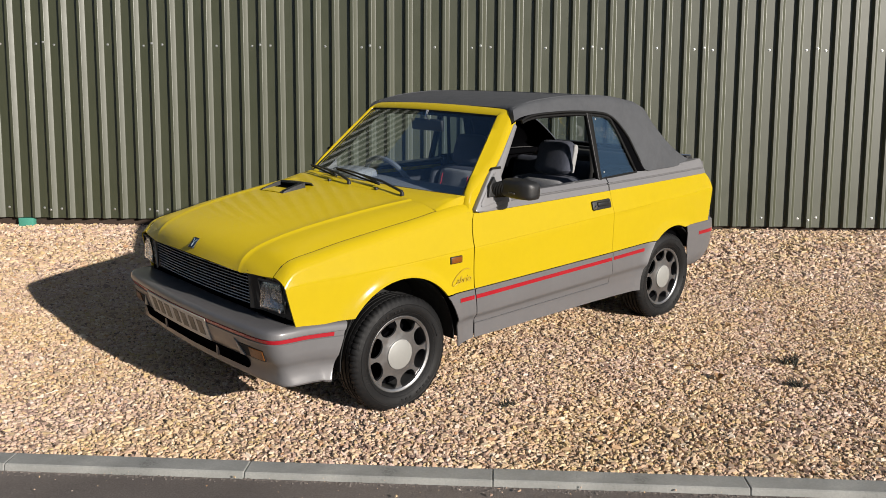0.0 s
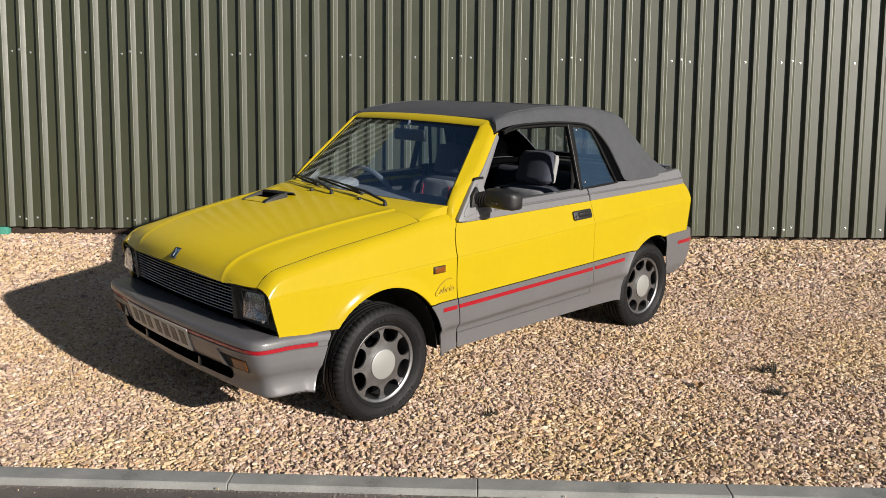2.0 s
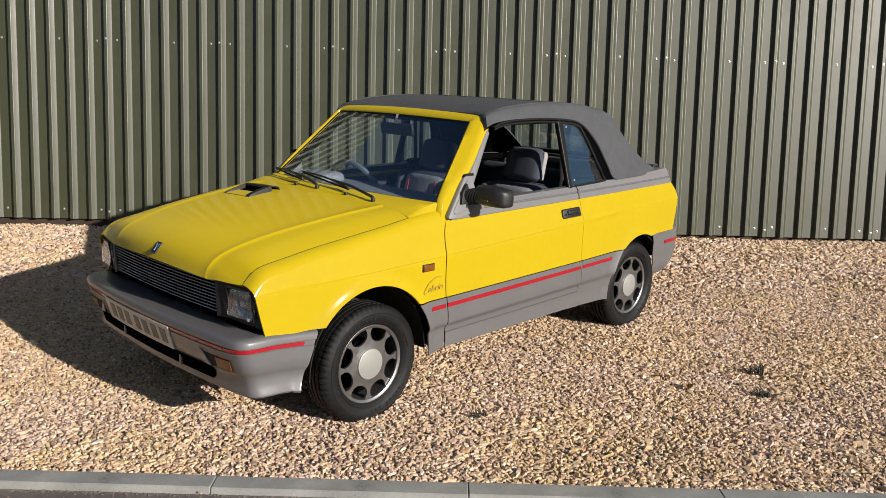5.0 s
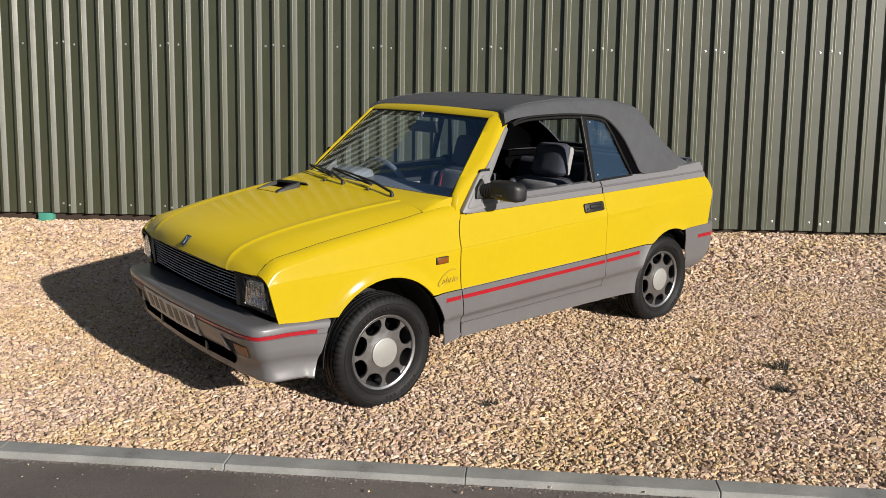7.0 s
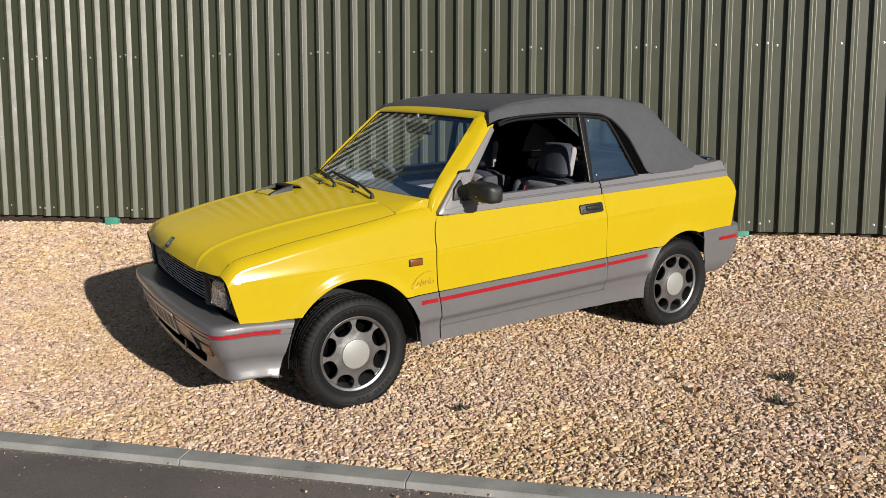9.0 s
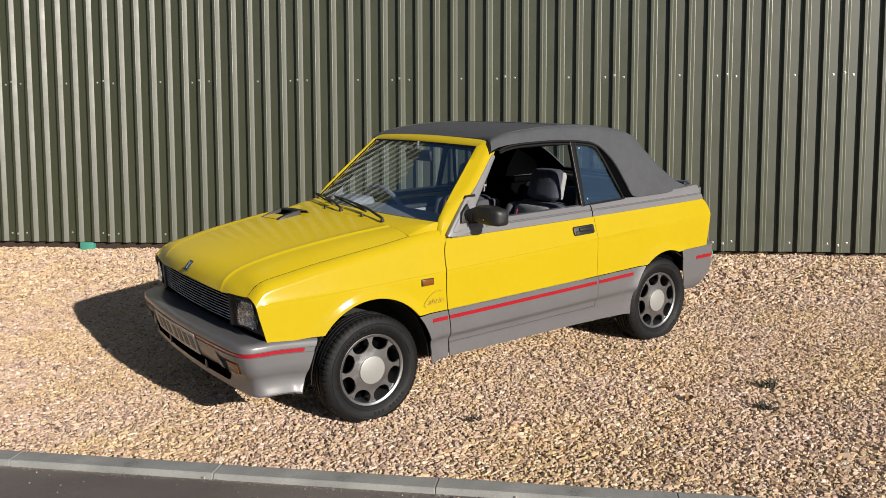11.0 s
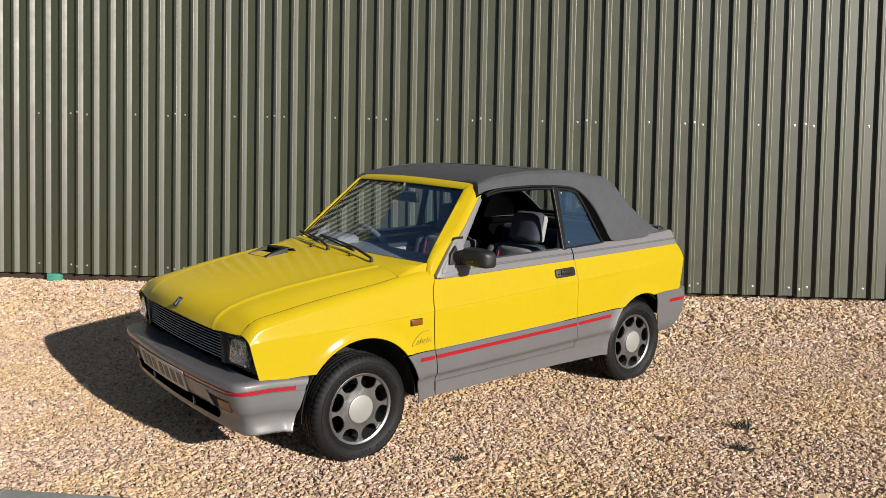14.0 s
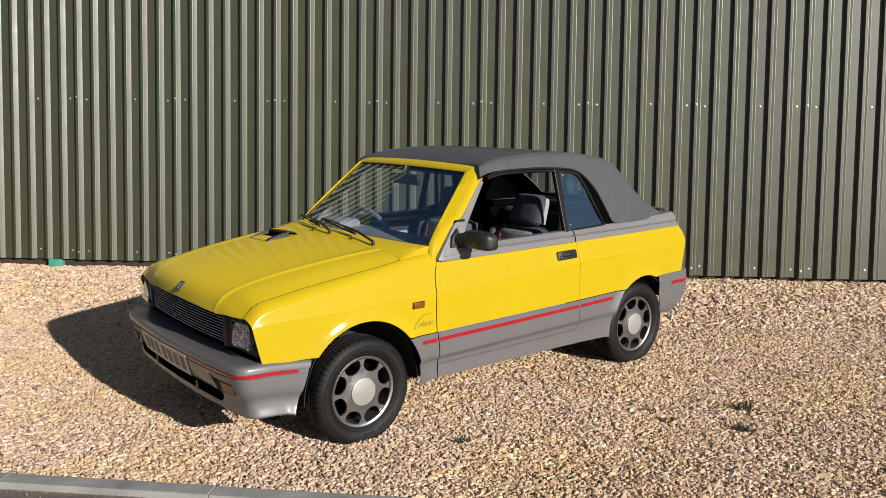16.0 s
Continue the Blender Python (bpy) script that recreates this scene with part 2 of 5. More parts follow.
def sheet(name, rows, mat, parent, way, thick=0.005, label="", angle=38, skip=None):
    """A curved panel through rows of points, of real thickness, that faces the way given."""
    bm = bmesh.new()
    grid(bm, rows)
    if skip:
        bmesh.ops.delete(bm, geom=[f for f in bm.faces if skip(f.calc_center_median())], context="FACES")
    bmesh.ops.remove_doubles(bm, verts=bm.verts, dist=1e-5)
    bm.normal_update()
    if sum((f.normal.dot(Vector(way)) * f.calc_area() for f in bm.faces)) < 0:
        bmesh.ops.reverse_faces(bm, faces=bm.faces)
    bm.normal_update()
    verts, faces = list(bm.verts), list(bm.faces)
    rim = [e for e in bm.edges if e.is_boundary]
    under = {v: bm.verts.new(v.co - v.normal * thick) for v in verts}
    for f in faces:
        bm.faces.new([under[v] for v in reversed(f.verts)])
    for e in rim:
        loop = e.link_loops[0]
        p, q = loop.vert, loop.link_loop_next.vert
        bm.faces.new((q, p, under[p], under[q]))
    return part(name, bm, mat, parent, label, angle)


def tube_rows(pts, r, seg=8, closed=False, flat=1.0):
    pts = [Vector(p) for p in pts]
    rows, up = [], Vector((0.13, 0.21, 0.97)).normalized()
    n = len(pts)
    for i, p in enumerate(pts):
        a = pts[(i - 1) % n] if closed or i else p
        b = pts[(i + 1) % n] if closed or i < n - 1 else p
        t = (b - a).normalized()
        side = t.cross(up).normalized()
        nrm = side.cross(t)
        rows.append([p + r * (math.cos(q) * side + flat * math.sin(q) * nrm) for q in [2 * math.pi * k / seg for k in range(seg)]])
    return rows


def tube(name, pts, r, mat, parent, seg=8, closed=False, label="", flat=1.0):
    bm = bmesh.new()
    rows = tube_rows(pts, r, seg, closed, flat)
    if closed:
        rows.append(rows[0])
    vs = grid(bm, rows, True)
    if not closed:
        bm.faces.new(vs[0][::-1])
        bm.faces.new(vs[-1])
    bmesh.ops.remove_doubles(bm, verts=bm.verts, dist=1e-6)
    bmesh.ops.recalc_face_normals(bm, faces=bm.faces)
    return part(name, bm, mat, parent, label)


def add_box(bm, lo, hi, bevel=0.0, seg=2, m=None):
    c, s = [(a + b) / 2 for a, b in zip(lo, hi)], [b - a for a, b in zip(lo, hi)]
    b2 = bmesh.new()
    bmesh.ops.create_cube(b2, size=1)
    for v in b2.verts:
        v.co = Vector((v.co.x * s[0] + c[0], v.co.y * s[1] + c[1], v.co.z * s[2] + c[2]))
    if bevel:
        bmesh.ops.bevel(b2, geom=list(b2.edges), offset=bevel, segments=seg, affect="EDGES", profile=0.5)
    if m is not None:
        bmesh.ops.transform(b2, matrix=m, verts=b2.verts)
    tmp = bpy.data.meshes.new("tmp")
    b2.to_mesh(tmp)
    b2.free()
    bm.from_mesh(tmp)
    bpy.data.meshes.remove(tmp)
    return bm


def box(name, lo, hi, mat, parent=None, bevel=0.0, seg=2, label="", m=None):
    return part(name, add_box(bmesh.new(), lo, hi, bevel, seg, m), mat, parent, label)


def prism(name, outline, depth, mat, parent, label="", bevel=0.0, angle=38):
    """A flat or gently curved outline of 3D points, thickened along the vector depth."""
    bm = bmesh.new()
    a = [bm.verts.new(p) for p in outline]
    b = [bm.verts.new(Vector(p) + Vector(depth)) for p in outline]
    bm.faces.new(a)
    bm.faces.new(b[::-1])
    for i in range(len(a)):
        j = (i + 1) % len(a)
        bm.faces.new((a[j], a[i], b[i], b[j]))
    bmesh.ops.recalc_face_normals(bm, faces=bm.faces)
    if bevel:
        bmesh.ops.bevel(bm, geom=list(bm.edges), offset=bevel, segments=2, affect="EDGES", profile=0.5)
    return part(name, bm, mat, parent, label, angle)


def spin(bm, profile, n=64, closed=True):
    """Turns a profile of (radius, y) round the y axis."""
    rows = []
    for k in range(n + 1):
        q = 2 * math.pi * k / n
        rows.append([Vector((r * math.cos(q), y, r * math.sin(q))) for r, y in profile])
    grid(bm, rows)
    bmesh.ops.remove_doubles(bm, verts=bm.verts, dist=1e-6)
    bmesh.ops.recalc_face_normals(bm, faces=bm.faces)
    return bm


# ---- ground, kerb, wall ----
bm = bmesh.new()
XS, YS = [-400, -60, -20, 40, 60, 400], [-400, -60, -18, -15, 0.2, 60, 400]
grid(bm, [[(x, y, -0.026 + min(0, max(y, -16)) * 0.105) for x in XS] for y in YS])
ground = tagged(part("ground", bm, TAR), "dark worn asphalt yard surface with fine grit", "ground", kind="structure")
field = tagged(box("field", (-390, -390, -1.9), (390, -34, -0.6), FIELD), "dark green field beyond the yard", "field", kind="structure")


# dark trees along the far side of the field, seen only in the glass and the paint
LEAVES = mottled("tree_line_leaves", (0.035, 0.05, 0.02), 0.95, 0.8, 0.45, 0.5, 6)
rng_trees = random.Random(5)
verts, faces = [], []
ball = bmesh.new()
bmesh.ops.create_icosphere(ball, subdivisions=2, radius=1.0)
ball.verts.ensure_lookup_table()
unit = [v.co.copy() for v in ball.verts]
tris = [[v.index for v in f.verts] for f in ball.faces]
ball.free()
for i in range(420):
    at = Vector((rng_trees.uniform(-95, 100), rng_trees.uniform(-52, -44), rng_trees.uniform(-1.5, 5.5) * rng_trees.uniform(0.6, 1.0)))
    size = Vector((rng_trees.uniform(1.2, 2.8), rng_trees.uniform(1.2, 2.4), rng_trees.uniform(1.0, 2.4)))
    base_i = len(verts)
    for v in unit:
        k = 1 + 0.45 * noise.noise(v * 2.3 + at) + 0.25 * noise.noise(v * 6.1 + at)
        verts.append((at.x + v.x * size.x * k, at.y + v.y * size.y * k, at.z + v.z * size.z * k))
    faces += [[base_i + j for j in f] for f in tris]
tree_mesh = bpy.data.meshes.new("tree_line")
tree_mesh.from_pydata(verts, [], faces)
tree_mesh.materials.append(LEAVES)
tagged(new("tree_line", tree_mesh), "dark green tree line beyond the field", "trees", kind="stuff")

KERB_Y = -4.693


def kerb_line(x):
    return KERB_Y - 0.034 * (x - 3.0)


def bed_height(x, y):
    """The gravel's level: almost flat, a little higher along the wall."""
    t = min(max((y + 1.6) / 1.6, 0), 1)
    return 0.068 * t * t * (3 - 2 * t)


bm = bmesh.new()
rows = []
for x in span(-14, 22, 72):
    y0 = kerb_line(x)
    rows.append([(x, y, bed_height(x, y) - 0.010 + 0.006 * noise.noise((x * 1.3, y * 1.3, 0))) for y in span(y0, -0.09, 24)])
grid(bm, rows)
bmesh.ops.transform(bm, matrix=TILT, verts=bm.verts)
bed = tagged(part("gravel_bed", bm, BED), "bed of crushed tan stone under the gravel", "gravel bed", kind="structure")

kerb = tagged(box("kerb", (-14, -0.090, -0.20), (22, -0.006, -0.012), KERB), "row of pale grey concrete edging kerbs", "kerb", kind="structure")
kerb.matrix_world = TILT @ pose(0, kerb_line(0), 0, 0, 0, math.degrees(math.atan(-0.034)))
STONE_LEN = 0.968
bm = bmesh.new()
prof = [(0.0, -0.15), (0.0, 0.002), (-0.004, 0.006), (-0.091, 0.0055), (-0.097, 0.001), (-0.101, -0.014), (-0.103, -0.030), (-0.104, -0.15)]
rows = []
for x, k in ((0.0, 0.002), (0.003, 0.0), (STONE_LEN - 0.0055, 0.0), (STONE_LEN - 0.0025, 0.002)):
    rows.append([(x, y + (k if y < -0.05 else -k), z - (k if z > -0.1 else 0)) for y, z in prof])
vs = grid(bm, rows, True)
bm.faces.new(vs[0][::-1])
bm.faces.new(vs[-1])
bmesh.ops.recalc_face_normals(bm, faces=bm.faces)
stone = part("kerb_stone", bm, KERB, kerb, angle=12)
for i in range(-17, 18):
    ob = stone if i == -17 else new("kerb_stone", stone.data)
    ob.parent = kerb
    ob.matrix_local = pose(3.030 + i * STONE_LEN, random.uniform(-0.002, 0.002), random.uniform(-0.002, 0.002))

# profiled wall
WALL_TOP, BASE = 5.0, 0.115
PITCH = 1 / 6
wall = tagged(box("wall_north", (-13, 0.10, -0.2), (21, 0.30, WALL_TOP), DARK), "dark olive green profiled steel cladding wall", "wall", kind="structure")
rib = [(-PITCH / 2, 0.0), (-0.027, 0.0), (-0.014, -0.034), (0.008, -0.034), (0.0115, -0.0332), (0.0145, -0.0312), (0.041, -0.0034), (0.044, -0.0012), (0.048, 0.0)]
line = [(k * PITCH + x, y) for k in range(6) for x, y in rib]
line = [(-0.028, 0.0015)] + [(x, y) for x, y in line if x > -0.0265] + [(1 - PITCH / 2, 0.0), (1 - 0.027, 0.0), (1 - 0.014, -0.0325), (1 + 0.008, -0.0325)]
sheet_rows = [[(x, y, z) for x, y in line] for z in (BASE, 1.8, 3.4, WALL_TOP)]
clad = sheet("cladding_sheet", sheet_rows, CLAD, wall, (0, -1, 0), 0.0012, angle=12)
clad.matrix_world = pose(-13, 0, 0)
for i in range(-12, 21):
    ob = clad.copy()
    scene.collection.objects.link(ob)
    ob.matrix_world = pose(i, random.uniform(-0.0006, 0.0006), random.uniform(-0.003, 0.003) - 0.0045 * i)
tagged(box("baseboard", (-13, 0.035, -0.1), (21, 0.095, 0.2), TIMBER), "dark brown board under the cladding's foot", "baseboard", kind="structure")

bm = bmesh.new()
spin(bm, [(0.0, -0.007), (0.004, -0.0065), (0.0065, -0.004), (0.0075, -0.0015), (0.011, -0.001), (0.011, 0.0)], 12)
screw = part("screw", bm, ZINC, wall)
first = True
for i in range(-6, 15):
    for z in (1.714 - 0.006 * i, 0.206 - 0.006 * i):
        for dx, y, dz in ((-PITCH / 2, 0, 0), (0.0, -0.034, 0.012), (PITCH / 2, 0, 0), (3.5 * PITCH, 0, 0)):
            ob = screw if first else new("screw", screw.data)
            first = False
            ob.parent = wall
            ob.location = (i + dx + random.uniform(-0.004, 0.004), y, z + dz * (1 if z > 1 else -1) + random.uniform(-0.006, 0.006))

for x in (-0.253, 5.848):
    bm = add_box(bmesh.new(), (-0.068, -0.03, 0), (0.068, 0.05, 0.085), 0.004)
    ob = tagged(part("packer", bm, TEAL), "teal green plastic packer under the wall cladding", "packer", "packers under the wall")
    ob.location = (x, 0.0, 0.030 - 0.004 * x)

# ---- gravel ----
rng = np.random.default_rng(7)


def pebbles(x0, x1, y0, y1, step, size):
    nx, ny = int((x1 - x0) / step), int((y1 - y0) / step)
    gx, gy = np.meshgrid(np.arange(nx), np.arange(ny))
    x = x0 + (gx.ravel() + rng.random(nx * ny)) * step
    y = y0 + (gy.ravel() + rng.random(nx * ny)) * step
    s = size * rng.lognormal(0, 0.30, nx * ny)
    keep = y > KERB_Y - 0.034 * (x - 3.0) + 0.006
    return np.stack([x, y, s], 1)[keep]


NEAR = (0.2, 7.6, -4.95, -1.7)
a = pebbles(*NEAR, 0.0124, 0.0084)
b = pebbles(-2.4, 9.8, -5.2, -0.12, 0.0228, 0.0140)
b = b[~((b[:, 0] > NEAR[0]) & (b[:, 0] < NEAR[1]) & (b[:, 1] > NEAR[2]) & (b[:, 1] < NEAR[3]))]
g = np.stack([rng.uniform(-1.5, 8.5, 220), -0.104 - rng.exponential(0.12, 220), 0.0012 + rng.exponential(0.0011, 220)], 1)
g[:, 1] += KERB_Y - 0.034 * (g[:, 0] - 3.0)
place = np.concatenate([a, b, g])
n = len(place)
# each chip is a low five-sided block with a smaller, uneven top
SIDES = 5
around = 2 * np.pi * np.arange(SIDES) / SIDES + rng.uniform(-0.38, 0.38, (n, SIDES))
reach = rng.uniform(0.78, 1.22, (n, SIDES))
rim = np.stack([reach * np.cos(around), reach * np.sin(around)], 2)
foot = np.concatenate([rim, -np.ones((n, SIDES, 1))], 2)
head = np.concatenate([rim * rng.uniform(0.58, 0.86, (n, SIDES, 1)), rng.uniform(0.55, 1.15, (n, SIDES, 1))], 2)
pts = np.concatenate([foot, head], 1)
pts *= place[:, 2][:, None, None] * np.stack([rng.uniform(1.0, 1.80, n), rng.uniform(0.60, 1.0, n), rng.uniform(0.28, 0.56, n)], 1)[:, None]
yaw, tilt, lean = rng.uniform(0, 6.283, n), rng.normal(0, 0.23, n), rng.normal(0, 0.23, n)


def turn(p, i, j, q):
    c, s = np.cos(q)[:, None], np.sin(q)[:, None]
    p[..., i], p[..., j] = c * p[..., i] - s * p[..., j], s * p[..., i] + c * p[..., j]


turn(pts, 1, 2, tilt)
turn(pts, 0, 2, lean)
turn(pts, 0, 1, yaw)
level = np.clip((place[:, 1] + 1.6) / 1.6, 0, 1)
level = 0.068 * level**2 * (3 - 2 * level)
rise = 0.006 * np.sin(place[:, 0] * 5.1 + 1.3 * np.sin(place[:, 1] * 3.7)) * np.cos(place[:, 1] * 4.3) + rng.uniform(-0.008, 0.005, n)
rise[-len(g):] = -0.0055
pts += np.stack([place[:, 0], place[:, 1], level + rise], 1)[:, None]
pts = pts @ np.array(TILT.to_3x3()).T + np.array(TILT.translation)
chip = list(range(SIDES, 2 * SIDES))
for k in range(SIDES):
    chip += [k, (k + 1) % SIDES, SIDES + (k + 1) % SIDES, SIDES + k]
starts = np.array([0] + [SIDES + 4 * k for k in range(SIDES)])
per = len(chip)
faces = (np.array(chip)[None] + 2 * SIDES * np.arange(n)[:, None]).ravel()
me = bpy.data.meshes.new("gravel")
me.vertices.add(2 * SIDES * n)
me.vertices.foreach_set("co", pts.ravel())
me.loops.add(per * n)
me.loops.foreach_set("vertex_index", faces.astype(np.int32))
me.polygons.add(len(starts) * n)
me.polygons.foreach_set("loop_start", (starts[None] + per * np.arange(n)[:, None]).ravel().astype(np.int32))
me.shade_flat()
me.update(calc_edges=True)
me.materials.append(PEBBLE)
gravel = tagged(new("gravel", me), "loose angular tan and cream gravel over the ground", "gravel", kind="stuff")

# loose asphalt crumbs along the kerb's foot make its line ragged
verts, faces = [], []
crumb_rng = random.Random(23)
for k in range(2600):
    x, size = crumb_rng.uniform(-1.8, 8.8), crumb_rng.uniform(0.0025, 0.0075)
    p = TILT @ Vector((x, kerb_line(x) - 0.103 - crumb_rng.expovariate(1 / 0.008), 0))
    p.z = -0.026 - 0.10362 * (0.2 - p.y)
    base_i = len(verts)
    for dx, dy, dz in ((1, 0, 0), (0, 1, 0), (-1, 0, 0), (0, -1, 0), (0, 0, 1)):
        j = crumb_rng.uniform(0.6, 1.3)
        verts.append((p.x + dx * size * j * 1.5, p.y + dy * size * j, p.z - 0.001 + dz * size * j * 0.8))
    faces += [[base_i + a, base_i + (a + 1) % 4, base_i + 4] for a in range(4)]
crumb_mesh = bpy.data.meshes.new("asphalt_crumbs")
crumb_mesh.from_pydata(verts, [], faces)
crumb_mesh.materials.append(TAR)
tagged(new("asphalt_crumbs", crumb_mesh), "dark asphalt crumbs strewn along the kerb's foot", "crumbs", kind="stuff")

# ---- car: shape ----
car = tagged(new("car"), "yellow and grey convertible car, grey soft top up, on gravel", "car")
car.matrix_world = TILT @ pose(*CAR_AT, 0, 0, 0, CAR_TURN)

W = curve((0.18, 0.745), (0.30, 0.765), (0.45, 0.781), (0.55, 0.7815), (0.680, 0.7835), (0.694, 0.7835), (0.6982, 0.7823), (0.7018, 0.7845), (0.706, 0.7835), (0.72, 0.7785), (0.80, 0.7565), (0.87, 0.739), (0.95, 0.719), (1.02, 0.702))
T = curve((-1.60, 0.95), (-1.2, 0.975), (-0.8, 0.99), (-0.3, 1.0), (0.5, 1.0), (0.9, 0.99), (1.2, 0.972), (1.45, 0.945), (1.6, 0.925), (1.75, 0.90))
low_edge = lambda x: 0.489 + (0.81 - x) * 0.0145
waist = lambda x: 0.8515 + (0.60 - x) * 0.006
stripe_z = lambda x: 0.449 + (0.731 - x) * 0.0165
swage_z = lambda x: 0.690 + (0.80 - x) * 0.036
F_AX, R_AX, AX_Z = 1.087, -1.064, 0.249
TYRE_R = 0.275
# wheel arches: centre, half length and height of each
F_ARCH, R_ARCH = (F_AX, 0.340, 0.369), (-1.092, 0.320, 0.331)
door_front = curve((0.18, 0.624), (0.306, 0.625), (0.409, 0.630), (0.493, 0.643), (0.555, 0.648), (0.638, 0.650), (0.719, 0.648), (0.796, 0.640), (0.853, 0.620), (0.90, 0.60))


def arch_z(x, arch):
    cx, rx, rz = arch
    d = 1 - ((x - cx) / rx) ** 2
    return AX_Z + rz * math.sqrt(d) if d > 0 else 0.0


def arch_x(z, arch, way):
    """The arch's fore (way 1) or aft (-1) edge at the height z."""
    cx, rx, rz = arch
    return cx + way * rx * math.sqrt(max(0.0, 1 - (max(0.0, z - AX_Z) / rz) ** 2))


def flank(x, z):
    """The body's half width, with a swage line and flared lips round the wheel arches."""
    y = W(z + (0.70 - swage_z(x)) * math.exp(-((z - 0.70) / 0.13) ** 2)) * T(x)
    for cx, rx, rz in (F_ARCH, R_ARCH):
        d = (math.hypot((x - cx) / rx, (z - AX_Z) / rz) - 1) * 0.35
        if z > AX_Z:
            y += 0.018 * math.exp(-((d / 0.033) ** 2))
    return y


def heights(x, low, high, below=10, above=7):
    """Levels of a body panel from low to high, close together at the swage line."""
    c = min(swage_z(x), high - 0.02)
    return span(low, c - 0.006, below) + [c - 0.0018, c + 0.0018] + span(c + 0.006, high, above)


edge_z = curve((0.55, 0.905), (0.673, 0.897), (0.815, 0.882), (0.937, 0.863), (1.082, 0.843), (1.221, 0.823), (1.355, 0.803), (1.484, 0.779), (1.584, 0.760), (1.622, 0.744), (1.668, 0.699), (1.69, 0.682))
edge_y = curve((0.55, 0.70), (1.0, 0.685), (1.29, 0.665), (1.57, 0.645), (1.69, 0.635))
wing_front = curve((0.46, 1.615), (0.60, 1.650), (0.70, 1.672))
ARCH_COS = [F_AX - F_ARCH[1] * math.cos(q) for q in span(0.72, math.pi - 0.68, 26)]

for s in (1, -1):
    tag = lambda r: [[(x, s * y, z) for x, y, z in row] for row in r]
    # front wing
    us = sorted(set(span(0.6225, 0.80, 6) + ARCH_COS + span(1.36, 1.66, 12)))
    hinge = lambda x, z: x + (door_front(z) + 0.0055 - 0.6225) * max(0.0, 1 - (x - 0.6225) / 0.17)
    rows = []
    for x in us:
        zl = max(low_edge(x), arch_z(x, F_ARCH))
        xe = x + 0.010 * max(0, (x - 1.45) / 0.21)
        ze, ye = edge_z(xe), edge_y(xe)
        zs = ze - 0.036
        col = []
        for z in heights(x, zl, zs):
            k = max(0, (x - 1.45) / 0.21)
            xx = hinge(x, z) + k * (wing_front(z) - 1.66)
            col.append((xx, flank(xx, z), z))
        y0 = col[-1][1]
        k = max(0, (x - 1.45) / 0.21)
        for t in span(0, 1, 7)[1:]:
            y = (1 - t) ** 2 * y0 + 2 * t * (1 - t) * (y0 - 0.016) + t * t * (ye + 0.003)
            z = (1 - t) ** 2 * zs + 2 * t * (1 - t) * (ze - 0.004) + t * t * ze
            col.append((hinge(x, z) + k * (wing_front(z) - 1.66), y, z))
        rows.append(col)
    wing = sheet("front_wing", tag(rows), YELLOW, car, (0, s, 0.3), 0.010)

    # gutter under the bonnet's edge, dark-coloured for the shade in the shut line
    rows = [[(x, edge_y(x) - 0.022, edge_z(x) - 0.016), (x, edge_y(x), edge_z(x) - 0.010), (x, edge_y(x) + 0.012, edge_z(x) - 0.010)] for x in span(0.60, 1.66, 30)]
    sheet("wing_gutter", tag(rows), DARK, car, (0, 0, 1), 0.003)

    # door skin and rear quarter
    rows = []
    for v in span(0, 1, 30):
        x = 0.64 - v * 1.0955
        rows.append([(xx, flank(xx, z), z) for z in heights(x, low_edge(x), waist(x)) for xx in [door_front(z) - v * (door_front(z) + 0.4555)]])
    door = sheet("door", tag(rows), YELLOW, car, (0, s, 0), 0.03)
    tail_edge = curve((0.50, -1.53), (0.56, -1.540), (0.70, -1.562), (0.79, -1.570), (0.835, -1.553), (0.874, -1.515))
    us = sorted(set(span(-0.4575, -0.86, 10) + [R_ARCH[0] + R_ARCH[1] * math.cos(q) for q in span(0.66, math.pi - 0.66, 24)] + span(-1.32, -1.515, 8)), reverse=True)
    rows = []
    for x in us:
        zl = max(low_edge(x) if x > -1.1 else 0.556, arch_z(x, R_ARCH))
        top = waist(x) + 0.002
        col = []
        for z in heights(x, zl, top):
            k = max(0, (-1.25 - x) / 0.265)
            xx = x + k * (tail_edge(z) + 1.515)
            col.append((xx, flank(xx, z), z))
        rows.append(col)
    sheet("rear_quarter", tag(rows), YELLOW, car, (0, s, 0), 0.010)

    # grey waist moulding
    rail_up = curve((0.6, 0.067), (0.1, 0.069), (-0.44, 0.073), (-0.83, 0.084), (-1.28, 0.091), (-1.56, 0.104))
    def moulding(x):
        z0, y0 = waist(x) - 0.001, flank(x, waist(x))
        up = rail_up(x)
        return [(x, y0 - 0.004, z0), (x, y0 + 0.006, z0 + 0.004), (x, y0 + 0.002, z0 + 0.036), (x, y0 - 0.010, z0 + 0.0395), (x, y0 - 0.009, z0 + 0.043), (x, y0 - 0.002, z0 + 0.047), (x, y0 - 0.014, z0 + up - 0.010), (x, y0 - 0.022, z0 + up), (x, y0 - 0.045, z0 + up + 0.002), (x, y0 - 0.085, z0 + up - 0.004)]
    sheet("door_moulding", tag([moulding(x) for x in span(0.590, -0.438, 20)]), MOULD, car, (0, s, 1), 0.004, angle=25)
    rows = [moulding(x) for x in span(-0.447, -1.465, 20)]
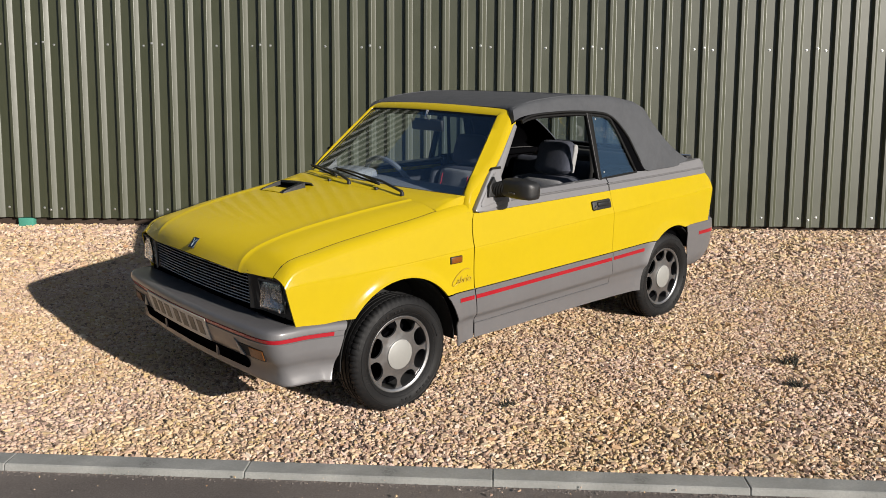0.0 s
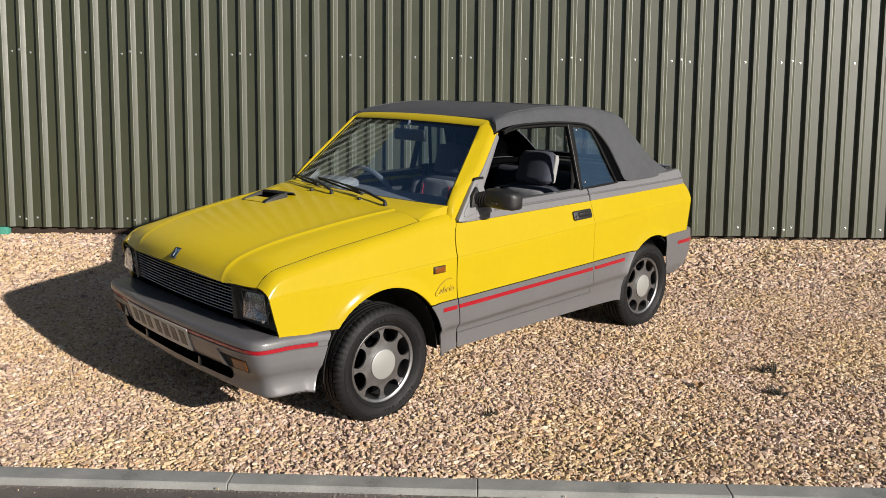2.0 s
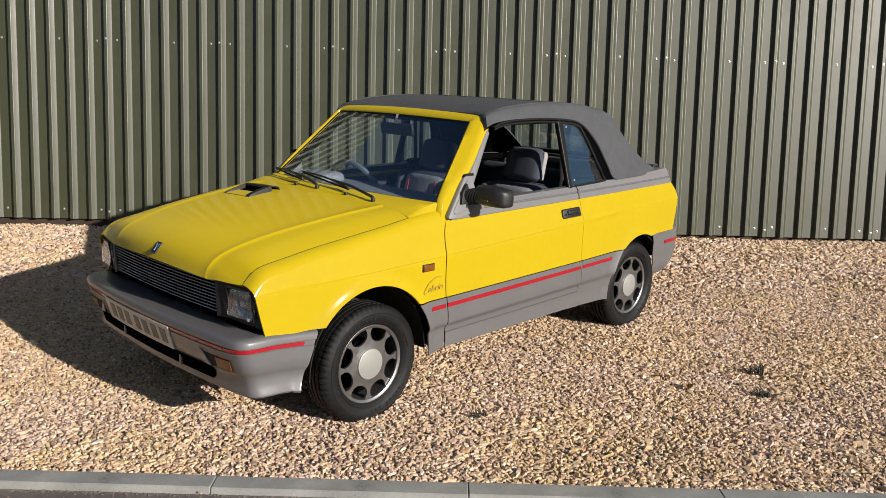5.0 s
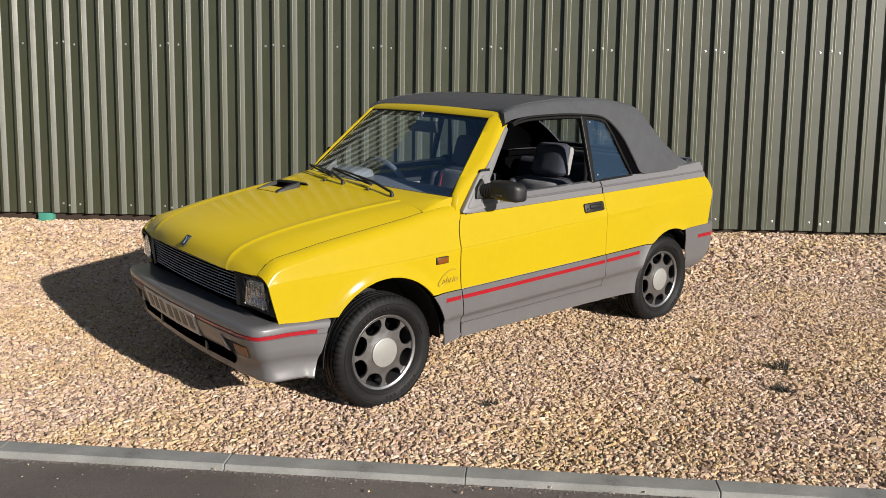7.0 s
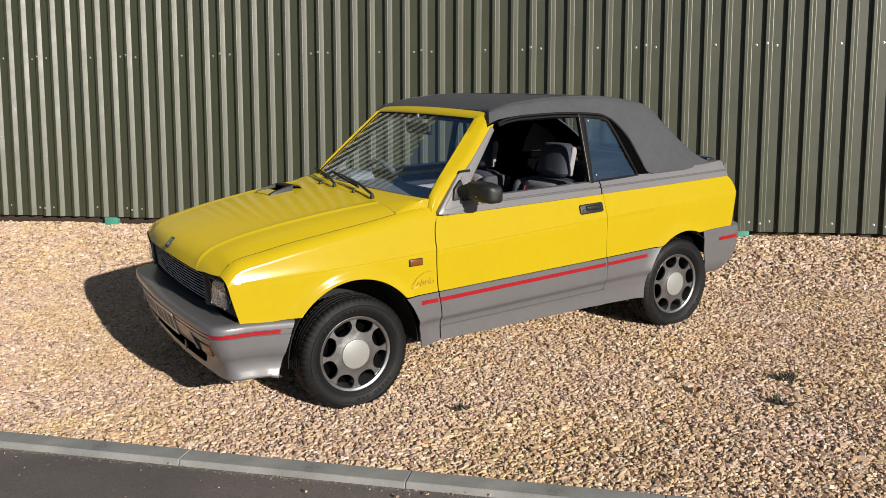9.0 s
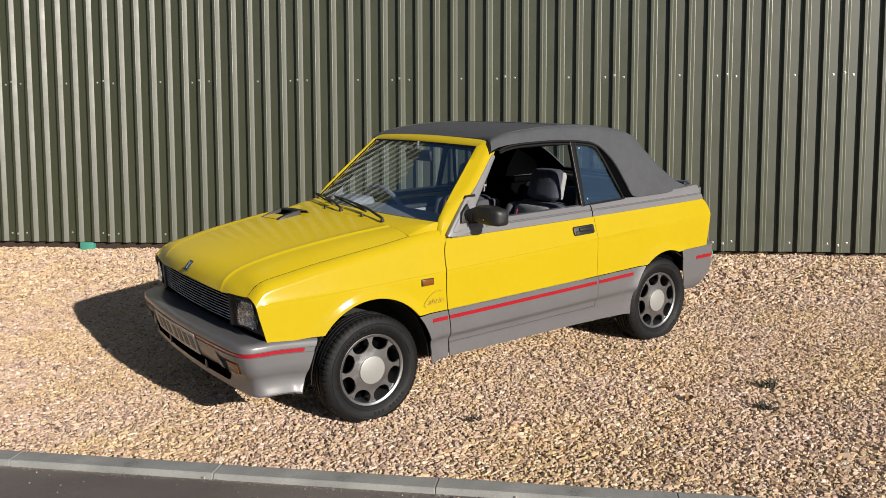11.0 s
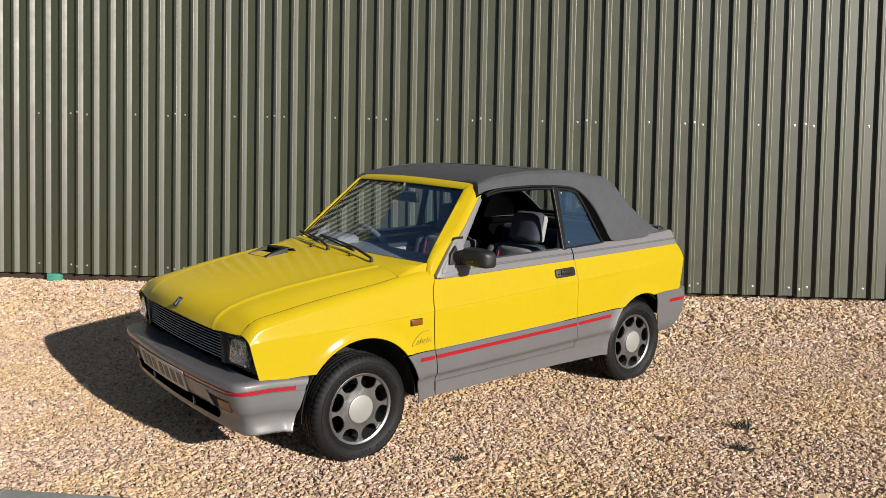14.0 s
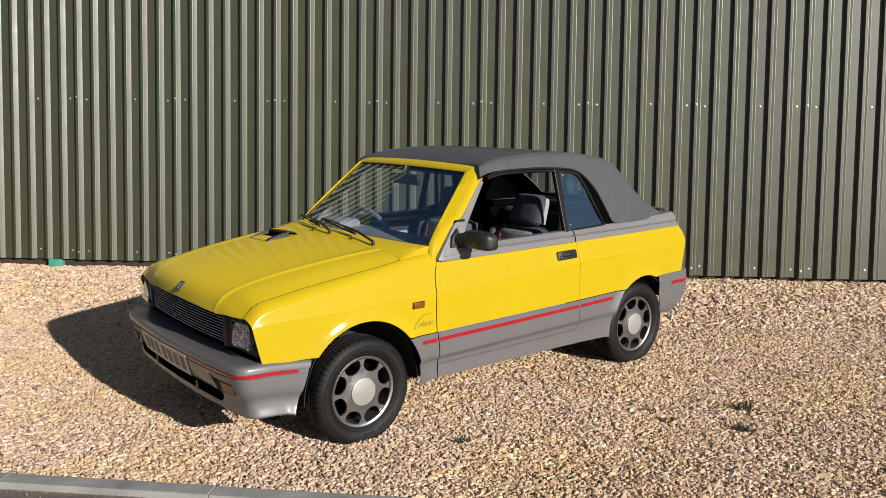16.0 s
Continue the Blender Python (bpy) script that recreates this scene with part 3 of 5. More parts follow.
    for q in span(0, 1, 6)[1:]:
        rows.append([(-1.465 - (0.085 - 0.05 * max(0, (z - 0.87) / 0.1)) * math.sin(q * 1.5), y * (1 - 0.05 * q * q), z - (z - 0.87) * 0.22 * q * q) for _, y, z in moulding(-1.465)])
    sheet("rear_moulding", tag(rows), MOULD, car, (0, s, 1), 0.004, angle=25)

    # grey skirts and sill
    def skirt(x, z):
        t = (z - stripe_z(x))
        y = flank(x, max(z, 0.3)) + 0.006
        y += 0.004 * min(1, max(0, (-0.03 - t) / 0.06))
        if t < -0.094:
            y -= 0.017 * min(1, (-0.094 - t) / 0.022)
        return y
    def strip(name, xa, xb, za, zb, n, proud=0.0, thick=0.006, mat=GREY):
        """A panel between the fore and aft edges xa(z), xb(z) and heights za(x), zb(x)."""
        out = []
        for k in span(0, 1, 22):
            row = []
            for v in span(0, 1, n):
                z = za(0) + k * (zb(0) - za(0))
                x = xa(z) + v * (xb(z) - xa(z))
                z = za(x) + k * (zb(x) - za(x))
                row.append((x, skirt(x, z) + proud, z))
            out.append(row)
        return sheet(name, tag(out), mat, car, (0, s, 0), thick, angle=50)
    step_z = lambda x: 0.305 + (0.634 - x) * 0.011
    sill_z = lambda x: 0.234 - 0.019 * min(1, max(0, (x - 0.62) / 0.12)) - 0.014 * min(1, max(0, (-0.35 - x) / 0.4))
    top_z = lambda x: low_edge(x) - 0.003
    f_end = lambda z: arch_x(z, F_ARCH, -1) - 0.003
    r_end = lambda z: arch_x(z, R_ARCH, 1) + 0.003
    strip("wing_skirt", f_end, lambda z: door_front(z) + 0.0055, lambda x: sill_z(x) + 0.0, top_z, 6)
    strip("door_skirt", lambda z: door_front(z), lambda z: -0.4585, lambda x: step_z(x) + 0.003, top_z, 24)
    strip("quarter_skirt", lambda z: -0.461, r_end, sill_z, top_z, 10)
    strip("sill", lambda z: door_front(z) + 0.002, lambda z: -0.458, sill_z, lambda x: step_z(x) + 0.0015, 20, 0.006)
    for xa, xb in ((0.745, 0.652), (0.640, -0.449), (-0.467, -0.775)):
        rows = [[(x, skirt(x, z) + 0.0025, z) for x in span(xa, xb, 12)] for z in (stripe_z(xa) - 0.010 + 0.0, stripe_z(xa) + 0.010)]
        rows = [[(x, y, z + (stripe_z(x) - stripe_z(xa))) for x, y, z in row] for row in rows]
        sheet("red_stripe", tag(rows), RED, car, (0, s, 0), 0.002)

# bonnet
mid_z = curve((0.64, 0.945), (0.96, 0.920), (1.2, 0.890), (1.4, 0.858), (1.55, 0.826), (1.65, 0.794), (1.70, 0.764), (1.722, 0.738), (1.738, 0.702))
crease = curve((0.64, 0.52), (0.83, 0.51), (1.2, 0.475), (1.56, 0.435), (1.75, 0.415))


def bonnet_z(x, y, x_edge=None):
    y, c, ye = abs(y), crease(x), edge_y(x) - 0.003
    z0 = mid_z(x)
    if y <= c:
        return z0 - 0.016 * (y / c) ** 2 + 0.004 * max(0, 1 - (c - y) / 0.014)
    t = (y - c) / (ye - c)
    drop = 0.007 * min(1, (y - c) / 0.012)
    ze = edge_z(x if x_edge is None else x_edge) + 0.001
    return (z0 - 0.012 - drop) * (1 - t) + ze * t + 0.009 * math.sin(math.pi * t)


rows = []
for k in span(0, 1, 40):
    row = []
    x0 = 0.822 + (1.738 - 0.822) * (1 - (1 - k) ** 1.35)
    ye, c = edge_y(x0 - 0.064 * max(0, (k - 0.5) * 2)) - 0.003, crease(x0)
    half = span(0, c - 0.012, 10) + [c - 0.005, c, c + 0.004, c + 0.012] + span(c + 0.03, ye, 8)
    for y in [-y for y in half[:0:-1]] + half:
        x = x0 - 0.064 * (abs(y / ye) ** 2.2) * max(0, (k - 0.5) * 2)
        row.append((x, y, bonnet_z(x0, y, x)))
    rows.append(row)
bonnet = sheet("bonnet", rows, YELLOW, car, (0, 0, 1), 0.012, angle=60)
# black tubes laid in the shut lines as their shade
for s in (1, -1):
    tube("shut_line_shade", [(x, s * (edge_y(x) - 0.0005), edge_z(x) - 0.0010) for x in span(0.66, 1.66, 34)], 0.0018, SEAL, bonnet, 6)

# bonnet vent: a low black hood with tapering cheeks round a yellow ramp
def deck(x, y, up):
    return (x, y, bonnet_z(x, y) + up)


rows = []
for y in span(-0.392, -0.160, 10):
    e = 0.004 if y in (-0.392, -0.160) else 0.0
    rows.append([deck(0.935, y, -0.004), deck(0.940, y, 0.006 - e), deck(0.950, y, 0.018 - e), deck(0.992, y, 0.028 - e), deck(1.006, y, 0.028 - e), deck(1.008, y, 0.020), deck(0.990, y, -0.002)])
vent = sheet("bonnet_vent", rows, BLACK, car, (0, 0, 1), 0.004, "black bonnet air scoop")
for y0, y1 in ((-0.196, -0.160), (-0.392, -0.376)):
    rows = [[deck(x, y0, -0.003), deck(x, y0 + 0.002, up), deck(x, y1 - 0.002, up), deck(x, y1, -0.003)] for x, up in ((0.99, 0.027), (1.03, 0.023), (1.08, 0.016), (1.115, 0.008), (1.132, -0.002))]
    sheet("cheek", rows, BLACK, vent, (0, 0, 1), 0.003)
rows = [[deck(x, y, up) for y in span(-0.380, -0.192, 5)] for x, up in ((1.125, 0.0030), (1.09, 0.0045), (1.052, 0.0045))]
sheet("ramp", rows, YELLOW, vent, (0, 0, 1), 0.003)
# near-black sheet on the uncut bonnet for the shade inside the scoop
rows = [[deck(x, y, up) for y in span(-0.380, -0.192, 5)] for x, up in ((1.056, 0.0035), (1.02, 0.0035), (0.992, 0.0035), (0.988, 0.024))]
sheet("mouth_shade", rows, LINING_SHADE, vent, (1, 0, 1), 0.002)

# windscreen
def screen(u, v):
    """A point of the windscreen: u across from -1 to 1, v up from 0 to 1."""
    y = 0.036 * (1 - v) + u * (0.660 - 0.130 * v)
    bow = (0.045 - 0.012 * v) * (1 - u * u)
    return (0.645 + (0.232 - 0.645) * v + bow, y, 0.935 + (1.305 - 0.935) * v + 0.01 * v * (1 - u * u))


# cowl from the bonnet's rear edge to the foot of the glass and out to the wings
cowl_cols = []
for u in span(-1, 1, 28):
    b = Vector(screen(u, 0.0)) + Vector((0.004, 0, 0.003))
    y = u * 0.668 + 0.018 * (1 - abs(u))
    f = Vector((0.8185, y, bonnet_z(0.8225, y) - 0.0005))
    cowl_cols.append((f, b))
for s in (1, -1):
    f0, b0 = cowl_cols[-1 if s > 0 else 0]
    f1 = Vector((0.8185, s * (edge_y(0.8185) + 0.002), edge_z(0.8185)))
    b1 = Vector((0.600, s * (edge_y(0.600) + 0.004), edge_z(0.600) - 0.002))
    more = [(f0.lerp(f1, t) + Vector((0, 0, 0.002 * math.sin(math.pi * t))), b0.lerp(b1, t) + Vector((0, 0, 0.010 * math.sin(math.pi * t)))) for t in span(0, 1, 7)[1:]]
    cowl_cols = cowl_cols + more if s > 0 else more[::-1] + cowl_cols
rows = []
for f, b in cowl_cols:
    col = [f + Vector((0.020, 0, -0.014)), f + Vector((0.002, 0, -0.008))]
    col += [f.lerp(b, t) + Vector((0, 0, 0.003 * math.sin(math.pi * t))) for t in span(0, 1, 10)]
    rows.append(col + [b + Vector((-0.030, 0, -0.030))])
sheet("cowl", rows, YELLOW, car, (0, 0, 1), 0.006, angle=50)
pane = sheet("windscreen", [[screen(u, v) for u in span(-1, 1, 24)] for v in span(0, 1, 12)], GLASS, car, (1, 0, 0.5), 0.005)
pane.visible_shadow = False
rim_pts = [screen(u * 0.985, 0) for u in span(-1, 1, 16)] + [screen(0.985, v) for v in span(0, 0.967, 8)][1:] + [screen(u * 0.985, 0.967) for u in span(1, -1, 16)][1:] + [screen(-0.985, v) for v in span(0.967, 0, 8)][1:-1]
tube("windscreen_seal", rim_pts, 0.0042, SEAL, car, 6, True)
def frame_point(a, b, rise):
    """A point of the screen's frame: a across and b up in the screen's plane, and rise above it."""
    v = b / 0.5545
    half = 0.660 - 0.130 * min(max(v, 0), 1.0)
    x, y, z = screen(max(-1.0, min(1.0, a / half)), v)
    return (x + 0.667 * rise, a + 0.036 * (1 - min(max(v, 0), 1.0)), z + 0.745 * rise)


# the yellow frame runs up one pillar, across and down the other in one piece
LEAN = math.atan2(0.130, 0.5545)
side_dir = Vector((-math.sin(LEAN), math.cos(LEAN)))
top_r = 0.014
left_path = [(Vector((0.660, 0)) + side_dir * d, Vector((math.cos(LEAN), math.sin(LEAN)))) for d in span(-0.075, 0.548, 20)]
knee = left_path[-1][0] - left_path[-1][1] * top_r
for q in span(LEAN, math.pi / 2, 9)[1:]:
    n_ = Vector((math.cos(q), math.sin(q)))
    left_path.append((knee + n_ * top_r, n_))
crown = left_path[-1][0]
half_path = left_path + [(Vector((crown.x * k, crown.y + 0.004 * (1 - k * k))), Vector((0, 1))) for k in (0.75, 0.5, 0.25)]
frame_path = half_path + [(Vector((0, crown.y + 0.004)), Vector((0, 1)))] + [(Vector((-p.x, p.y)), Vector((-n_.x, n_.y))) for p, n_ in half_path[::-1]]
pillar_width = lambda d: 0.083 - 0.027 * min(0.56, max(0.0, d))
rows = []
lining_rows = []
for p, n_ in frame_path:
    up = abs(n_.y)
    wide = pillar_width(p.y) * (1 - up) + 0.070 * up
    fall = 1 + 0.9 * (1 - up) * min(1.0, max(0.0, (0.56 - p.y) / 0.2))
    lip = min(1.0, 0.15 + max(0.0, p.y) / 0.12) * (1 - 0.85 * up)
    sink = 0.035 * min(1.0, max(0.0, 0.012 - p.y) / 0.05)
    prof = [(-0.006, 0.000), (-0.003, 0.012 * lip), (0.006, 0.016 * lip), (0.40 * wide, 0.010 - 0.0095 * fall), (0.74 * wide, -0.011 * fall), (0.92 * wide, -0.019 * fall), (wide, -0.028 * fall), (wide * 0.99, -0.062 - 0.012 * (1 - up)), (wide * 0.80, -0.080), (0.0, -0.036)]
    rows.append([])
    for o, h in prof:
        x, y, z = frame_point(p.x + n_.x * o, p.y + n_.y * o, h - sink)
        reach = min(0.724 - 0.30 * (z - 0.955), W(z) - 0.005)
        rows[-1].append((x, max(-reach, min(reach, y)), z))
    if p.y > 0.03:
        back = [frame_point(p.x + n_.x * o, p.y + n_.y * o, h) for o, h in ((-0.0045, -0.009), (-0.009, -0.040), (0.45 * wide, -0.084), (0.70 * wide, -0.084))]
        lining_rows.append([(x, max(0.026 - reach, min(reach - 0.026, y)), z) for x, y, z in back for reach in [0.724 - 0.30 * (z - 0.955)]])
bm = bmesh.new()
vs = grid(bm, rows, True)
bm.faces.new(vs[0])
bm.faces.new(vs[-1])
bmesh.ops.recalc_face_normals(bm, faces=bm.faces)
part("windscreen_frame", bm, YELLOW, car, angle=55)
sheet("frame_lining", lining_rows, LINING_SHADE, car, (-1, 0, -0.3), 0.003)
tumble = lambda z: 0.712 - 0.30 * (z - 0.955)
for s in (1, -1):
    # grey strip along the pillar's rear edge
    rows = []
    for d in span(0.115, 0.548, 16):
        p = Vector((0.660, 0)) + side_dir * d
        t = max(0.0, (d - 0.14) / 0.39)
        o, w = pillar_width(d) + 0.0005, 0.058 - 0.030 * t
        cols = [(o - 0.004, -0.056), (o + 0.003, -0.060), (o + 0.004, -0.068), (o + 0.003, -0.064 - 0.7 * w), (o - 0.003, -0.064 - w), (o - 0.018, -0.066 - w)]
        rows.append([(x, s * y, z) for x, y, z in (frame_point(p.x + math.cos(LEAN) * k, p.y + math.sin(LEAN) * k, h) for k, h in cols)])
    sheet("pillar_trim", rows, TRIM, car, (0, s, 0), 0.004, angle=50)
    # mirror corner of the door: a flat triangle with a raised border
    skin = lambda x, z, d: (x, s * (tumble(z) + d), z)
    tri = [(0.622, 0.863), (0.624, 0.873), (0.470, 1.044), (0.458, 1.050), (0.420, 1.050), (0.413, 1.042), (0.402, 0.950), (0.390, 0.932), (0.370, 0.924), (0.370, 0.890), (0.560, 0.861)]
    corner = prism("mirror_corner", [skin(x, z, 0.025) for x, z in tri], (0, -s * 0.03, 0), TRIM, car, bevel=0.003)
    tube("corner_border", [skin(x, z, 0.026) for x, z in ((0.395, 0.906), (0.570, 0.883), (0.584, 0.885), (0.584, 0.896), (0.456, 1.030), (0.444, 1.032))], 0.0024, TRIM, corner, 6)
    prism("corner_cap", [skin(x, z, 0.027) for x, z in ((0.474, 1.046), (0.462, 1.058), (0.402, 1.062), (0.402, 1.050), (0.458, 1.051))], (0, -s * 0.03, 0), SEAL, corner)

# ---- car: soft top and side windows ----
def hood_pull(x):
    """How far the hood's far edge is drawn in towards the windscreen."""
    return 0.030 * min(1, max(0, (x + 0.3) / 0.5))


top_z_mid = curve((0.174, 1.337), (0.10, 1.357), (0.0, 1.374), (-0.3, 1.392), (-0.6, 1.386), (-0.81, 1.367), (-0.93, 1.340), (-0.985, 1.312), (-1.06, 1.249), (-1.22, 1.145), (-1.40, 1.000))
top_low = curve((0.174, 1.274), (0.149, 1.286), (0.08, 1.300), (0.0, 1.307), (-0.20, 1.310), (-0.39, 1.303), (-0.533, 1.289), (-0.59, 1.268), (-0.627, 1.243), (-0.711, 1.152), (-0.766, 1.043), (-0.815, 0.950), (-0.85, 0.938), (-1.40, 0.946))
rows = []
stations = sorted(set(span(0.174, -0.40, 14) + span(-0.40, -0.56, 6) + span(-0.56, -0.82, 24) + span(-0.82, -1.405, 20)), reverse=True)
for x in stations:
    zl, zc = top_low(x), max(top_z_mid(x), top_low(x) + 0.012)
    h = zc - zl
    yl = tumble(zl) + 0.012 - max(0, -1.15 - x) * 0.30
    tuck = 0.11 * min(1, max(0, (-0.88 - x) / 0.30))
    half = [(yl, zl), (yl - 0.10 * h, zl + 0.35 * h), (yl - 0.19 * h - 0.006 - 0.6 * tuck, zl + 0.72 * h), (yl - 0.225 * h - 0.018 - 0.9 * tuck, zl + 0.91 * h), (yl - 0.24 * h - 0.060 - tuck, zl + 0.962 * h), (yl - 0.3 * h - 0.2, zl + 0.978 * h), ((yl - 0.3 * h) * 0.33, zl + 0.995 * h)]
    pull = hood_pull(x)
    # the front corners reach forward along the screen's frame
    ahead = [0.052 * max(0.0, (x - 0.02) / 0.154) * k for k in (1.0, 0.95, 0.82, 0.55, 0.25, 0.06, 0.0)]
    row = [(x + f, y, z) for f, (y, z) in zip(ahead, half)] + [(x, 0, zc)] + [(x + f, -y + pull * y / yl, z) for f, (y, z) in zip(ahead[::-1], half[::-1])]
    rows.append(row)
# the front edge is rolled under, onto the screen's frame
rows.insert(0, [(x + 0.004, y * 0.95, z - 0.024) for x, y, z in rows[0]])
top = sheet("soft_top", rows, FABRIC, car, (0, 0, 1), 0.008, "grey fabric soft top", angle=55, skip=lambda c: -1.365 < c.x < -1.06 and abs(c.y) < 0.36)
hole = [row[4:11] for row in rows if -1.39 < row[0][0] < -1.03]
back_pane = sheet("rear_window", [[(x, y, z - 0.004) for x, y, z in row] for row in hole], GLASS, top, (-1, 0, 1), 0.003, "clear rear window")
back_pane.visible_shadow = False
sheet("top_lining", [[(x, y * 0.985, z - 0.014) for x, y, z in row] for row in rows], LINING_SHADE, top, (0, 0, 1), 0.003, skip=lambda c: -1.365 < c.x < -1.06 and abs(c.y) < 0.36)
# seams and piping of the hood
for s in (1, -1):
    pts = []
    for x in span(0.19, -0.80, 20):
        zl, zc = top_low(x), top_z_mid(x)
        h = zc - zl
        yl = tumble(zl) + 0.012
        yy = s * (yl - 0.235 * h - 0.036)
        pts.append((x, yy + (hood_pull(x) * -yy / yl if s < 0 else 0), zl + 0.905 * h + 0.001))
    tube("top_seam", pts, 0.005, FABRIC, top, 6)
for x in (-0.40,):
    pts = []
    zl, zc = top_low(x), top_z_mid(x)
    h = zc - zl
    yl = tumble(zl) + 0.012
    for t in span(-1, 1, 12):
        pts.append((x, t * (yl - 0.3 * h - 0.1), zl + h * (0.95 + 0.05 * (1 - t * t)) + 0.001))
    tube("top_seam", pts, 0.0025, FABRIC, top, 6)

quarter = [(-0.420, 1.293), (-0.50, 1.286), (-0.555, 1.271), (-0.592, 1.243), (-0.640, 1.160), (-0.742, 0.938), (-0.400, 0.928)]
for s in (1, -1):
    P3 = lambda x, z, d=0.0: (x, s * (tumble(z) + d) + (hood_pull(x) if s < 0 else 0), z)
    g = prism("quarter_window", [P3(x, z, -0.006) for x, z in quarter], (0, -s * 0.004, 0), QGLASS if s > 0 else GLASS, car)
    g.visible_shadow = False
    loop = []
    for (xa, za), (xb, zb) in zip(quarter, quarter[1:] + quarter[:1]):
        loop += [P3(xa + (xb - xa) * t, za + (zb - za) * t) for t in (0.0, 0.25, 0.5, 0.75)]
    tube("quarter_seal", loop, 0.007, SEAL, car, 8, True)
    tube("hood_edge_seal", [P3(x, top_low(x) - 0.006, 0.010) for x in span(0.17, -0.60, 20) + span(-0.605, -0.785, 16)], 0.0065, SEAL, car, 8)
    tube("window_rail", [P3(x, top_low(x) - 0.022, 0.0) for x in span(0.16, -0.58, 18)], 0.007, SEAL, car, 8)
    tube("rear_rail", [P3(x, top_low(x) - 0.006, -0.004) for x in [v + 0.015 for v in span(-0.58, -0.775, 16)]], 0.010, SEAL, car, 8)
    # black rubber between the pane and the hood's edge
    pane_x = curve((1.286, -0.50), (1.271, -0.555), (1.243, -0.592), (1.160, -0.640), (0.938, -0.742))
    edge_x = curve((1.289, -0.533), (1.268, -0.59), (1.243, -0.627), (1.152, -0.711), (1.043, -0.766), (0.945, -0.82))
    sheet("quarter_rubber", [[P3(pane_x(z) + (edge_x(z) - pane_x(z)) * t + 0.008 * (1 - 2 * t), z, -0.004 + 0.012 * t) for t in (0.0, 0.3, 0.5, 0.55, 1.0)] for z in span(1.284, 0.94, 18)], LINING_SHADE, car, (0, s, 0), 0.004)
    post = prism("window_post", [P3(-0.378, 1.298, 0.004), P3(-0.414, 1.298, 0.004), P3(-0.404, 0.922, 0.006), P3(-0.370, 0.922, 0.006)], (0, -s * 0.025, 0), SEAL, car, bevel=0.004)
    tube("post_strip", [P3(-0.381, 1.295, 0.006), P3(-0.374, 0.928, 0.008)], 0.0014, MOULD, post, 6)
    for x, z in ((-0.436, 1.255), (-0.424, 0.965)):
        bm = spin(bmesh.new(), [(0.0, 0.004), (0.005, 0.003), (0.006, 0.0)], 10)
        b = part("post_screw", bm, ZINC, post)
        b.location = P3(x, z, 0.012)
    # dark inner edge of the roof frame
    tube("roof_bow", [(x, s * (tumble(1.30) - 0.05), 1.29 - 0.03 * max(0, x)) for x in span(0.15, -0.75, 10)], 0.02, BLACK, car, 8)

# tail
rows = [[(-1.535 - 0.012 * math.sin(math.pi * (z - 0.5) / 0.5), y, z) for z in span(0.50, 0.94, 10)] for y in span(-0.68, 0.68, 12)]
sheet("tail_panel", rows, GREY, car, (-1, 0, 0), 0.02)
box("tail_lid", (-1.515, -0.64, 0.915), (-1.36, 0.64, 0.957), GREY, car, 0.012, label="grey boot lid edge")
lip = box("hood_well_lip", (-1.505, -0.62, 0.951), (-1.44, 0.62, 0.974), BLACK, car, 0.008)
tube("lip_strip", [(-1.49, y, 0.975) for y in span(-0.62, 0.62, 6)], 0.006, CHROME, lip, 6)

# ---- car: bumpers ----
def bumper(path, prof, shear, lean=0.0, lift=0.0):
    """Sweeps a profile of (outwards, z, slant) along half a plan path and its mirror image."""
    full = [(x, y) for x, y in path] + [(x, -y) for x, y in path[-2::-1]]
    rows = []
    n = len(full)
    for i, (x, y) in enumerate(full):
        ax, ay = full[max(i - 1, 0)]
        bx, by = full[min(i + 1, n - 1)]
        t = Vector((bx - ax, by - ay)).normalized()
        nx, ny = t.y, -t.x
        if nx * x + ny * y < 0:
            nx, ny = -nx, -ny
        ends = max(0, 1 - min(i, n - 1 - i) / 6)
        fore = min(1, max(0, (abs(x) - 1.45) / 0.26))
        fore = fore * fore * (3 - 2 * fore)
        def out(o):
            # wide steps inwards go straight back or straight across, so that the corner does not fold
            side = o if o > -0.03 else -0.03
            rest = o - side
            return x + nx * side + rest * fore * math.copysign(1, x), y + ny * side + rest * (1 - fore) * math.copysign(1, y)
        drop = 0.075 * min(0.0, abs(x) - 1.60)
        rows.append([(out(o)[0] + shear * ends * (z - 0.48) - lean * fore * max(0, 0.45 - z), out(o)[1], z + (drop if x > 0 else 0.0) + lift * fore * max(0, 0.45 - z)) for o, z in prof])
    return full, rows


def arc_path(pts, n=8):
    """A smooth plan line through the points, by chained curves."""
    out = []
    for i in range(len(pts) - 1):
        p0, p1, p2, p3 = (Vector(pts[min(max(j, 0), len(pts) - 1)]) for j in (i - 1, i, i + 1, i + 2))
        for k in range(n):
            t = k / n
            out.append(tuple(0.5 * (2 * p1 + (p2 - p0) * t + (2 * p0 - 5 * p1 + 4 * p2 - p3) * t * t + (3 * p1 - p0 - 3 * p2 + p3) * t**3)))
    return out + [tuple(pts[-1])]


FPATH = arc_path([(1.385, 0.752), (1.52, 0.742), (1.65, 0.735), (1.725, 0.715), (1.755, 0.655), (1.772, 0.50), (1.787, 0.25), (1.793, 0.0)], 6)
